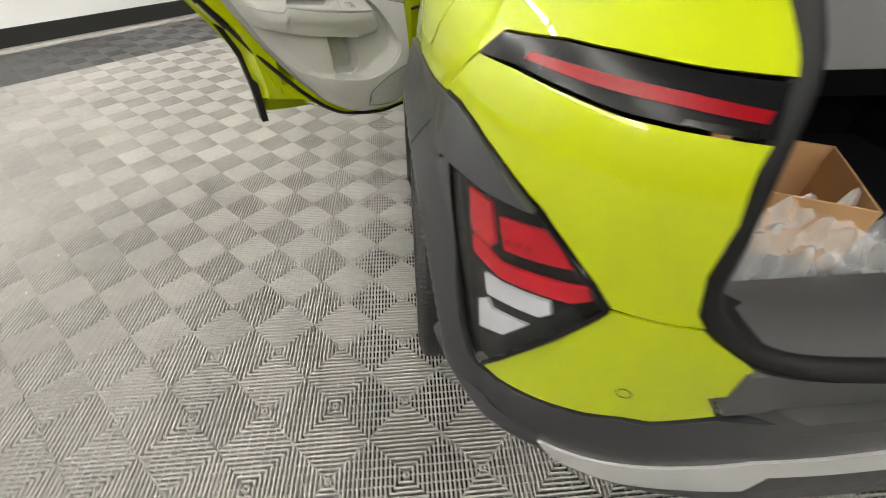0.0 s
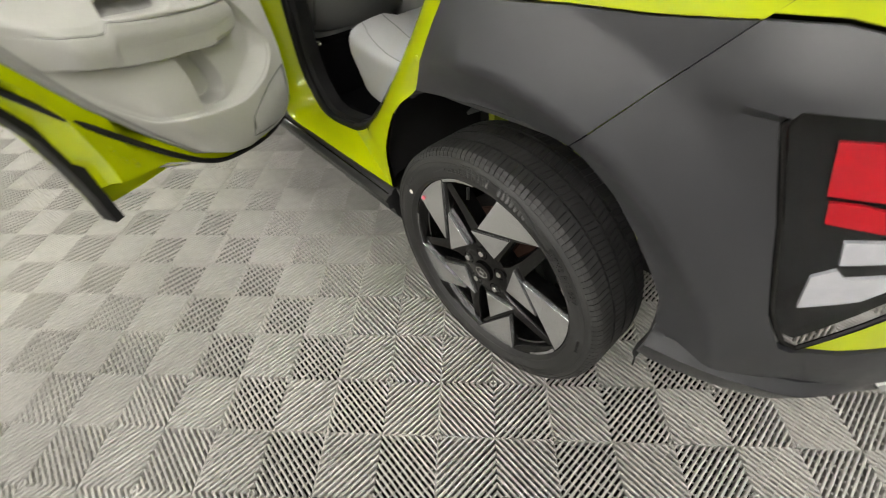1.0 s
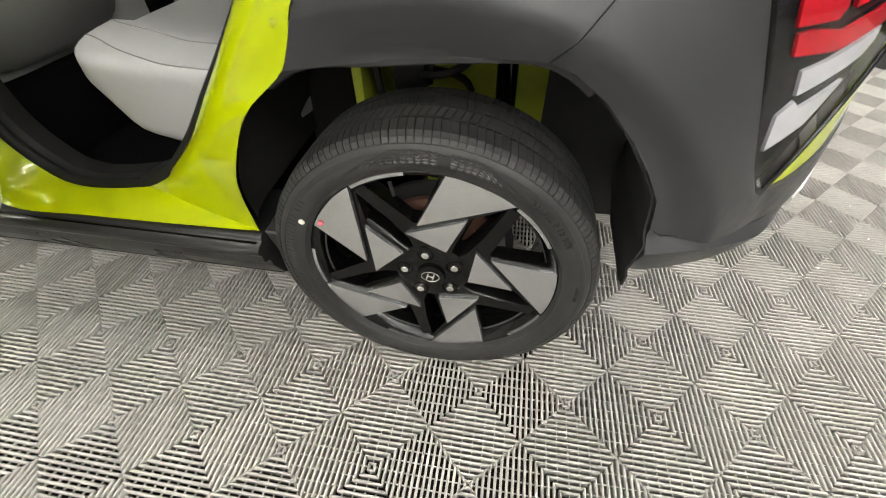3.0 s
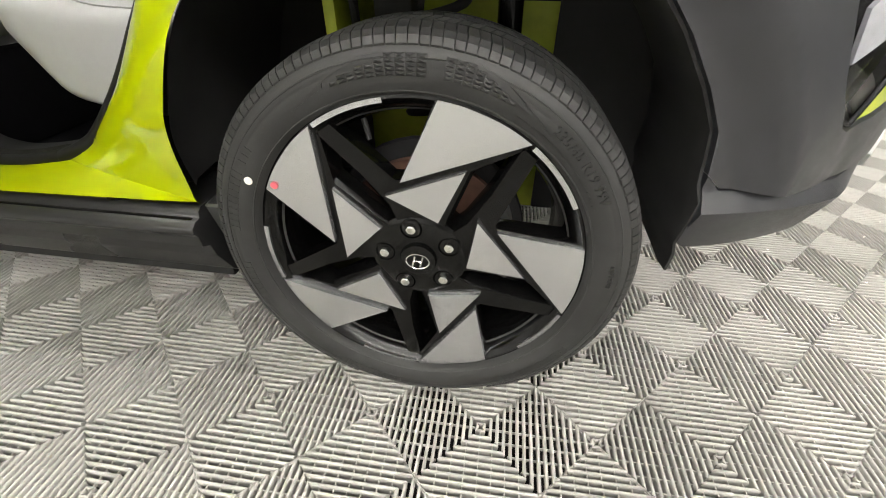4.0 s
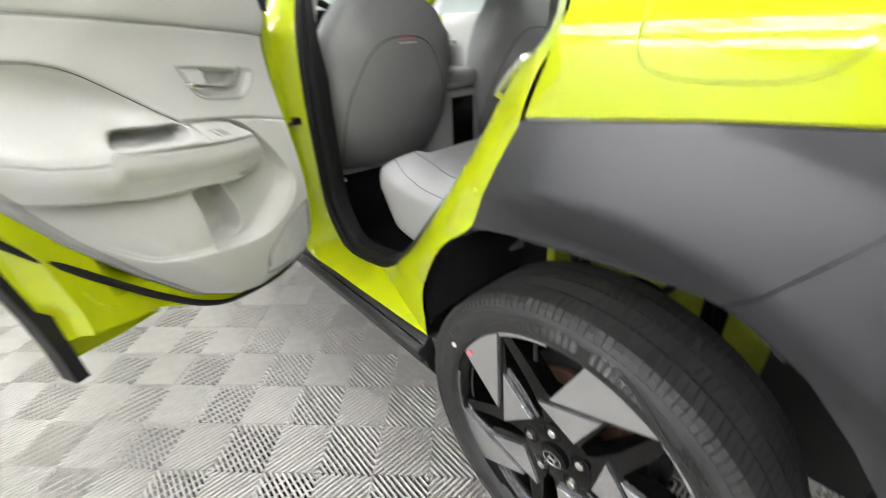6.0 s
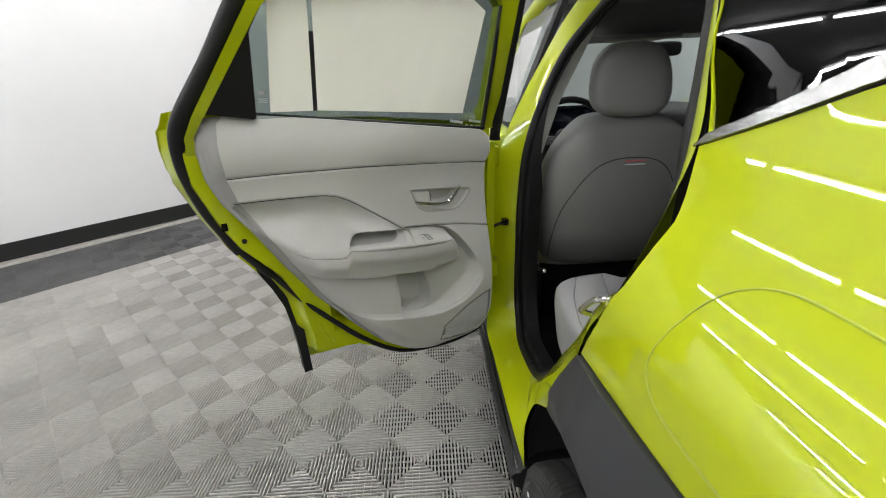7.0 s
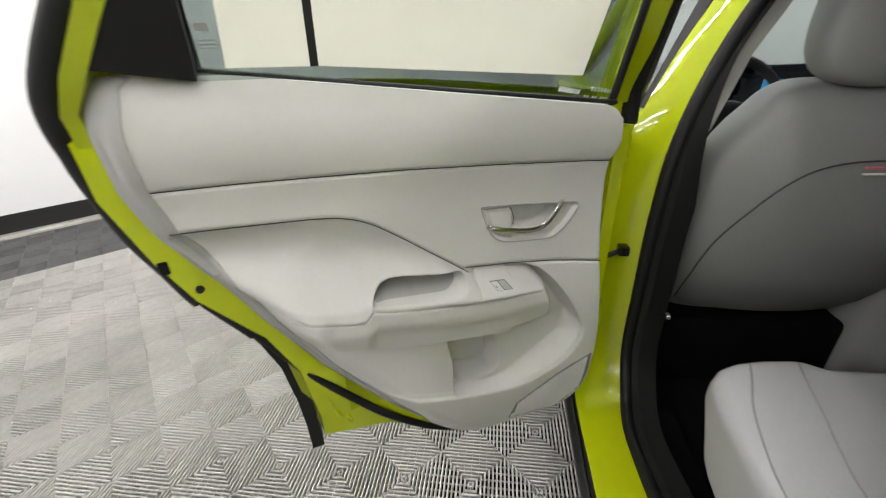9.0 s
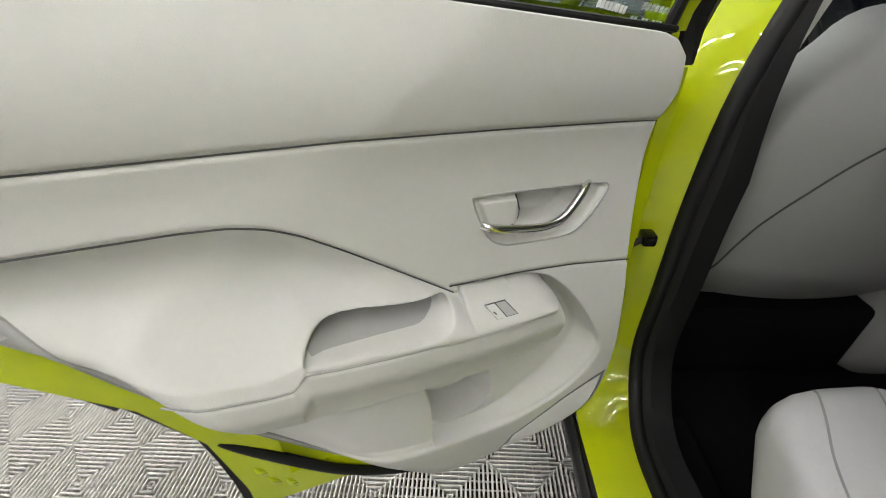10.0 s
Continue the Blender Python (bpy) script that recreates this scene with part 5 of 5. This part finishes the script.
def front_seat(x, main):
    base = part("front_seat", cushion(x - .25, x + .25, 1.22, 1.70, .44, .58, 5), SEAT, car, "grey leatherette front seat seen from behind")

    def rear_line(z):
        return float(np.interp(z, [.53, .60, .70, .85, 1.0, 1.10, 1.16], [1.165, 1.12, 1.06, 1.018, 1.003, 1.02, 1.07]))

    def shaped(depth, top, shrink):
        def f(q, p):
            t = (q.z - .55) / (top - .55)
            narrow = 1 - shrink * max(0.0, t - .60) ** 2 * 3.0 - .16 * max(0.0, .45 - t)
            q.x = x + (q.x - x) * narrow
            q.y = rear_line(q.z) + (q.y - 1.0) + .05 * ((q.x - x) / .26) ** 2
            return q
        return f
    backrest = part("backrest", cushion(x - .275, x + .275, 1.004, 1.14, .555, 1.155, 7, shaped(0, 1.155, .90), 64), SEAT_BACK, base, "grey padded seat back")
    arch = spline([(dx, 0, z) for dx, z in SEAT_ARCH], 5)
    seam = drape(backrest, [(x + p.x, .6, p.z) for p in arch], (0, 1, 0))
    part("back_seam", tube(seam, .0020, 6), SEAM, base, "curved stitched seam on the seat back")

    def rest(q, p):
        k = 1 - .10 * p.z - .10 * p.z * p.z
        q.x = x + (q.x - x) * k
        q.y += .02 * p.z
        return q
    part("headrest", cushion(x - .130, x + .130, 1.045, 1.165, 1.145, 1.378, 3.4, rest, 48), SEAT_BACK, base, "rounded grey headrest")
    for s in (-.06, .06):
        part("headrest_post", tube([(x + s, 1.105, 1.12), (x + s, 1.105, 1.20)], .007, 10), CHROME, base)
    part("side_cover", box(x - .285, x - .25, 1.12, 1.5, .36, .56, .015), RUBBER, base)
    # Black block added in place of the shaded void below the seat
    part("under_seat_dark", box(x - .23, x + .23, 1.16, 1.6, .30, .53, .02), CARPET, base)
    part("hinge_bolt", moved(lathe([(-.006, 0), (-.006, .012), (.004, .014)], 16), Matrix.Translation((x - .237, 1.15, .538))), CHROME, base, "bright hinge bolt")
    if main:
        for dx in (-.030, .030):
            part("tag_bar", box(x - .012 - .022, x + .034, .990, .9965, 1.005 - (.006 if dx < 0 else -.006), 1.008 - (.006 if dx < 0 else -.006)), WHITE_PL if dx < 0 else PINK, base)
    return base


front_seat(-.37, True)
front_seat(.37, False)


def rear_bend(q, p):
    q.z += .03 * max(0.0, p.y) - .02 * (abs((abs(q.x) - .36) / .3) < .5) * (p.z > 0.2)
    if p.y > 0:
        q.y -= .10 * max(0.0, (.62 - q.z) / .14) * p.y
    return q


rear = part("rear_bench", cushion(-.685, .675, .385, .83, .46, .675, 9, rear_bend, 80), SEAT, car, "light grey leatherette rear bench")
for line in ([(-.517, .822), (-.520, .811), (-.534, .748), (-.555, .645), (-.567, .573), (-.574, .48), (-.575, .42)], [(-.600, .815), (-.622, .76), (-.645, .70), (-.662, .60), (-.668, .50), (-.668, .42)]):
    seam = drape(rear, [(x, y, .80) for x, y, _ in spline([(*p, 0) for p in line], 5)], (0, 0, -1))
    part("seat_seam", tube(seam, .0018, 6), STITCH, rear, "stitched seam")
part("bench_backrest", cushion(-.67, .67, -.02, .24, .83, 1.18, 5, lambda q, p: Vector((q.x, q.y - .18 * (q.z - .6), q.z)), 48), SEAT, rear, "light grey rear backrest")
for x in (-.38, .38):
    part("rear_headrest", cushion(x - .13, x + .13, -.10, .0, 1.15, 1.30, 4), SEAT, rear)
con = part("centre_console", cushion(-.15, .15, 1.12, 1.9, .30, .84, 8), SEAT_BACK, car, "grey centre console")
part("console_vent", box(-.060, .060, 1.104, 1.126, .56, .77, .009, 3), GLOSS_BLACK, con, "black rear console panel")
part("arm_rest", cushion(-.11, .11, 1.10, 1.42, .80, .88, 5), SEAT_BACK, con)
# pillar trims, belt, dash, wheel, glass
ptrim = loft([[(-.735, 1.07, .55), (-.705, 1.08, .55), (-.705, 1.14, .55), (-.735, 1.16, .55)], [(-.725, 1.07, 1.03), (-.690, 1.08, 1.03), (-.690, 1.15, 1.03), (-.725, 1.17, 1.03)]])
part("lower_pillar_trim", ptrim, RUBBER, car, "black lower pillar trim")
part("upper_pillar_trim", loft([[(-.70, 1.075, 1.035), (-.660, 1.08, 1.035), (-.655, 1.16, 1.035), (-.70, 1.17, 1.035)], [(-.645, 1.085, 1.21), (-.605, 1.09, 1.21), (-.60, 1.17, 1.21), (-.645, 1.18, 1.21)], [(-.575, 1.06, 1.40), (-.525, 1.06, 1.40), (-.52, 1.12, 1.40), (-.575, 1.14, 1.40)], [(-.55, .98, 1.51), (-.52, .96, 1.51), (-.51, 1.06, 1.51), (-.55, 1.08, 1.51)]]), TRIM, car, "light grey upper pillar trim")
part("seat_belt", loft([[(-.668, 1.10, 1.05), (-.664, 1.10, 1.05), (-.664, 1.146, 1.05), (-.668, 1.146, 1.05)], [(-.668, 1.13, .50), (-.664, 1.13, .50), (-.664, 1.176, .50), (-.668, 1.176, .50)]]), RUBBER, car, "black seat belt")
part("belt_buckle", box(-.672, -.655, 1.08, 1.10, .86, .90, .004), CHROME, car)
dash = part("dashboard", cushion(-.70, .70, 1.85, 2.35, .62, 1.10, 5), RUBBER, car, "dark dashboard")
part("dash_trim", box(-.66, .66, 1.835, 1.86, .93, .955, .006), SILVER, dash)
part("display", box(-.62, .10, 1.80, 1.825, 1.00, 1.13, .006), SCREEN, dash, "wide dark dashboard display")
part("display_glow", box(-.185, -.125, 1.797, 1.7995, 1.035, 1.085), SCREEN_GLOW, dash, "small blue picture on the display")
sw = part("steering_wheel", moved(tube([(.18 * math.cos(a), 0, .18 * math.sin(a)) for a in (2 * math.pi * k / 40 for k in range(40))], .015, 10, True), Matrix.Translation((-.37, 1.64, 1.00)) @ Matrix.Rotation(radians(-22), 4, "X")), RUBBER, car, "black steering wheel")
part("steering_hub", cushion(-.44, -.30, 1.62, 1.68, .93, 1.04, 4), RUBBER, sw)
part("spoke_bar", tube([(-.53, 1.64, 1.0), (-.21, 1.64, 1.0)], .012, 8), SILVER, sw)
part("windscreen_header", box(-.58, .58, 1.40, 1.66, 1.405, 1.53, .02), HEADLINER, car, "grey header trim over the windscreen")
part("mirror", cushion(-.07, .15, 1.72, 1.76, 1.335, 1.40, 5), RUBBER, car, "black inside mirror")
part("sun_visor", box(-.60, -.08, 1.34, 1.56, 1.395, 1.412, .006), HEADLINER, car)


def pane_of(name, corners, mat, words, thick=.004):
    vs = [Vector(c) for c in corners]
    n = (vs[1] - vs[0]).cross(vs[2] - vs[0]).normalized() * thick
    ob = part(name, loft([vs, [v + n for v in vs]]), mat, car, words, smooth=False)
    ob.visible_shadow = False
    return ob


pane_of("windscreen", [(-.66, 2.30, 1.08), (.66, 2.30, 1.08), (.53, 1.55, 1.54), (-.53, 1.55, 1.54)], CLEAR, "clear windscreen")
for s in (-1, 1):
    pane_of("front_door_glass", [(s * .745, 1.17, 1.13), (s * .735, 2.10, 1.08), (s * .62, 1.68, 1.48), (s * .61, 1.17, 1.50)], CLEAR, "clear front door glass")
    part("a_pillar", tube(spline([(s * .74, 2.28, 1.08), (s * .66, 1.92, 1.32), (s * .58, 1.55, 1.53), (s * .56, 1.2, 1.57)], 5), .035, 12), PAINT, car, "lime roof pillar")
    part("pillar_cover", loft([[(s * .745, 1.13, 1.10), (s * .765, 1.13, 1.10), (s * .765, 1.195, 1.10), (s * .745, 1.195, 1.10)], [(s * .58, 1.13, 1.52), (s * .60, 1.13, 1.52), (s * .60, 1.195, 1.52), (s * .58, 1.195, 1.52)]]), RUBBER, car, "black outer pillar cover")
    part("front_door", box(min(s * .72, s * .862), max(s * .72, s * .862), 1.115, 2.10, .43, 1.10, .03, 3), PAINT, car, "lime yellow front door")
# right side: rear door and its window
part("right_rear_door", box(.72, .862, .30, 1.105, .43, 1.10, .03, 3), PAINT, car, "lime yellow closed rear door")
pane_of("rear_door_glass", [(.72, .25, 1.17), (.745, 1.09, 1.13), (.61, 1.09, 1.50), (.58, .32, 1.50)], CLEAR, "clear rear door glass")
part("right_door_trim", box(.68, .73, .32, 2.0, .46, 1.10, .02), TRIM, car)
# nose of the car
part("bonnet", loft([[(-.80, 2.25, .60), (-.76, 2.25, 1.06), (.76, 2.25, 1.06), (.80, 2.25, .60)], [(-.80, 2.7, .55), (-.74, 2.7, 1.02), (.74, 2.7, 1.02), (.80, 2.7, .55)], [(-.76, 3.25, .50), (-.66, 3.25, .90), (.66, 3.25, .90), (.76, 3.25, .50)], [(-.66, 3.46, .48), (-.58, 3.46, .74), (.58, 3.46, .74), (.66, 3.46, .48)]]), PAINT, car, "lime yellow bonnet")
part("front_bumper", loft([[(-.86, 2.12, .25), (-.86, 2.12, .60), (.86, 2.12, .60), (.86, 2.12, .25)], [(-.86, 3.1, .25), (-.84, 3.1, .60), (.84, 3.1, .60), (.86, 3.1, .25)], [(-.70, 3.5, .26), (-.68, 3.5, .55), (.68, 3.5, .55), (.70, 3.5, .26)]]), CLAD_LOW, car, "charcoal front bumper")
# ---- boot ----
TAIL = [(.955, 1.26), (1.000, 1.165), (1.045, 1.112), (1.078, 1.05), (1.098, .965), (1.112, .885), (1.150, .838), (1.215, .806), (1.30, .798), (1.50, .795), (1.752, .795)]
tail_pts = spline([skin(u, z) for u, z in TAIL], 4)
for s in (1, -1):
    pts = [Vector((s * (p.x + .016), p.y + .014, p.z + .004)) for p in tail_pts]
    part("boot_seal", tube(pts, .015, 12, False, 1.0, (0, 1, 0)), RUBBER, car, "black rubber boot seal")
    part("boot_frame", grid_mesh([[Vector((s * p.x, p.y, p.z)), Vector((s * (p.x + .025), p.y + .02, p.z)), Vector((s * (p.x + .05), p.y + .10, p.z + .0))] for p in tail_pts]), RUBBER, car, "black boot opening trim")
part("load_sill", loft([[(-.50, -.760, .72), (.50, -.760, .72), (.50, -.752, .80), (-.50, -.752, .80)], [(-.52, -.66, .76), (.52, -.66, .76), (.52, -.66, .815), (-.52, -.66, .815)], [(-.54, -.58, .70), (.54, -.58, .70), (.54, -.58, .775), (-.54, -.58, .775)]]), SILL_LIT, car, "charcoal plastic load sill")
part("bumper_step", loft([[(-.47, -.74, .69), (.47, -.74, .69), (.47, -.74, .728), (-.47, -.74, .728)], [(-.40, -.785, .69), (.40, -.785, .69), (.40, -.782, .722), (-.40, -.782, .722)]]), CLAD_LOW, car, "charcoal bumper step")
part("boot_floor", box(-.43, .43, -.62, .02, .66, .70, .01), CARPET, car, "black boot floor")
part("boot_floor_edge", box(-.60, .60, -.62, -.43, .655, .696, .01), CARPET, car, "black boot floor")
for s in (-1, 1):
    part("boot_wheel_box", box(min(s * .40, s * .43), max(s * .40, s * .43), -.44, .05, .66, .84, .01), CARPET, car, "black carpet over the wheel house")
    part("boot_shelf", box(min(s * .41, s * .60), max(s * .41, s * .60), -.44, .05, .818, .84, .006), CARPET, car)
    part("boot_side", box(min(s * .56, s * .62), max(s * .56, s * .62), -.60, .05, .82, 1.28, .03, 3), DULL_BLACK, car, "black boot side trim")
part("seat_rear", box(-.43, .43, .04, .07, .66, .86, .01), CARPET, car)

# Above the seat top this is an added black blind hiding the lit cabin
part("seat_rear_blind", box(-.62, .62, -.075, -.045, .842, 1.43, .02), CARPET, car, "black carpeted seat back, raised to black out the cabin")

# ---- things in the boot ----
carton = new("cardboard_box")
tagged(carton, "open brown cardboard box lying in the boot", "box")
cm = pose(-.205, -.324, .702, 0, 0, -25)
for name, b in (("carton_base", (-.16, .16, -.12, .12, 0, .004)), ("carton_wall", (-.16, .16, -.12, -.116, .004, .13)), ("carton_wall", (-.16, .16, .116, .12, .004, .13)), ("carton_wall", (-.16, -.156, -.116, .116, .004, .13)), ("carton_wall", (.156, .16, -.116, .116, .004, .13))):
    part(name, moved(box(*b, .0012, 1), cm), CARD, carton)
for pts in ([(-.16, -.12, .13), (-.16, .12, .13), (-.235, .11, .15), (-.235, -.11, .15)],):
    vs = [cm @ Vector(p) for p in pts]
    n = (vs[1] - vs[0]).cross(vs[2] - vs[0]).normalized() * .003
    part("flap", loft([vs, [v + n for v in vs]]), CARD, carton, smooth=False)
film_rows = []
for i in range(34):
    row = []
    for j in range(70):
        x, y = -.47 + .74 * j / 69, -.615 + .17 * i / 33
        w = math.sin(math.pi * min(1, (i + .5) / 24) * .5) * math.sin(math.pi * j / 69) ** .35
        crumple = abs(noise.noise(Vector((x * 11, y * 17, 2)))) + .6 * abs(noise.noise(Vector((x * 23, y * 26, 5))))
        row.append(Vector((x + .02 * noise.noise(Vector((x * 9, y * 9, 7))), y + .012 * noise.noise(Vector((x * 12, y * 9, 4))), .703 + w * (.022 + .075 * crumple + .06 * (i / 33) * (x < -.1)))))
    film_rows.append(row)
bag = tagged(part("plastic_bag", grid_mesh(film_rows), FILM, sharp=150), "crumpled clear plastic bag on the boot floor", "plastic bag")
bag.visible_shadow = False

# ---- floor tiles ----
PITCHES = 17


def rib_tile():
    """One tile: four quarters of slanted ribs, cross bars below them and a thin frame."""
    bm = bmesh.new()
    half = TILE_W / 2
    diag = half * math.sqrt(2)
    pitch = diag / PITCHES

    def bar(cx, cy, dx, dy, t0, t1, l0a, l0b, l1a, l1b, top, low, inset):
        """Between two offsets t along (dx, dy), each with its own reach to both sides."""
        px, py = -dy, dx
        m = (t0 + t1) / 2
        rings = []
        for z, k in ((low, 0.65), (top - .0050, 0.0), (top - .0016, 0.16), (top, inset)) if inset else ((low, 0.0), (top, 0.0)):
            rings.append([bm.verts.new((cx + dx * (t + (m - t) * k) + px * s, cy + dy * (t + (m - t) * k) + py * s, z)) for t, s in ((t0, -l0a), (t0, l0b), (t1, l1b), (t1, -l1a))])
        bm.faces.new(rings[-1][::-1])
        for lo, hi in zip(rings, rings[1:]):
            for i in range(4):
                bm.faces.new((lo[i], hi[i], hi[(i + 1) % 4], lo[(i + 1) % 4]))

    for qx in (0, 1):
        for qy in (0, 1):
            # start corner of the quarter where the ribs close round, and the way across it
            cx, cy = (-half if qx == 0 else 0.0), (-half if qy == 0 else 0.0)
            if (qx + qy) % 2 == 0:
                sx, sy, dx, dy = cx, cy, 0.70711, 0.70711
            else:
                sx, sy, dx, dy = cx + half, cy, -0.70711, 0.70711
            for k in range(PITCHES):
                m = (k + 0.5) * pitch
                t0, t1 = m - pitch * 0.256, m + pitch * 0.256
                r0, r1 = [max(0.0008, min(t, diag - t) - 0.0012) for t in (t0, t1)]
                bar(sx, sy, dx, dy, t0, t1, r0, r0, r1, r1, 0.0, -0.028, 0.62)
            for k in range(-4, 5):
                s = k * pitch * 1.9
                reach = diag / 2 - abs(s) - 0.004
                if reach > 0.008:
                    px, py = -dy, dx
                    bar(sx + dx * diag / 2 + px * s, sy + dy * diag / 2 + py * s, px, py, -0.0009, 0.0009, reach, reach, reach, reach, -0.0042, -0.011, 0.0)
    e = half - 0.0006
    for x0, x1, y0, y1 in ((-e, e, -e, -e + 0.0022), (-e, e, e - 0.0022, e), (-e, -e + 0.0022, -e, e), (e - 0.0022, e, -e, e)):
        lo = [bm.verts.new((x, y, -0.028)) for x, y in ((x0, y0), (x1, y0), (x1, y1), (x0, y1))]
        hi = [bm.verts.new((x, y, -0.007)) for x, y in ((x0, y0), (x1, y0), (x1, y1), (x0, y1))]
        bm.faces.new(hi)
        for i in range(4):
            bm.faces.new((lo[i], lo[(i + 1) % 4], hi[(i + 1) % 4], hi[i]))
    me = bpy.data.meshes.new("tile")
    bm.to_mesh(me)
    bm.free()
    return me


tile_me, dark_me = rib_tile(), None
tile_me.materials.append(TILE)
dark_me = tile_me.copy()
dark_me.materials.clear()
dark_me.materials.append(TILE_DARK)
# Blackened sheet right below the ribs, to keep their gaps as dark as shade
floor = tagged(part("floor", room_box(ROOM_A0, ROOM_A1, C0 + 0.06, ROOM_C1, -0.0305, -0.0282), SHADE_SLAB, smooth=False), "ribbed interlocking grey plastic tile floor", "floor", kind="structure")
turn = Matrix.Rotation(math.atan2(ACROSS.y, ACROSS.x), 4, "Z")
near, far = [], []
for i in range(-15, 14):
    for j in range(-16, 26):
        c = room((j + 0.5) * TILE_W, (i + 0.5) * TILE_W)
        key = math.hypot(c.x + 1.35, (c.y - 0.35) * 0.85)
        if key < 6.2 and (c.x < 1.6):
            (near if i >= -12 else far).append((key, c, i < -12))
near.sort(key=lambda r: r[0])
far = far + near[260:]
for key, c, dark in near[:260]:
    ob = new("tile", tile_me)
    ob.parent = floor
    ob.matrix_basis = Matrix.Translation(c) @ turn
for dark, name, m, words in ((False, "outer_tile", TILE, "warm grey ribbed tiles"), (True, "border_tile", TILE_DARK, "graphite ribbed border tiles")):
    co = np.empty(len(tile_me.vertices) * 3)
    tile_me.vertices.foreach_get("co", co)
    co = co.reshape(-1, 3)
    r = np.array(turn.to_3x3())
    faces = [tuple(p.vertices) for p in tile_me.polygons]
    spots = [c for key, c, d in far if d == dark]
    verts = np.concatenate([co @ r.T + np.array(c) for c in spots])
    allf = [tuple(v + k * len(co) for v in f) for k in range(len(spots)) for f in faces]
    me = bpy.data.meshes.new(name)
    me.from_pydata(verts.tolist(), [], allf)
    me.polygons.foreach_set("use_smooth", np.zeros(len(allf), dtype=bool))
    me.materials.append(m)
    ob = new(name, me)
    ob.parent = floor
    tagged(ob, words, kind="stuff")
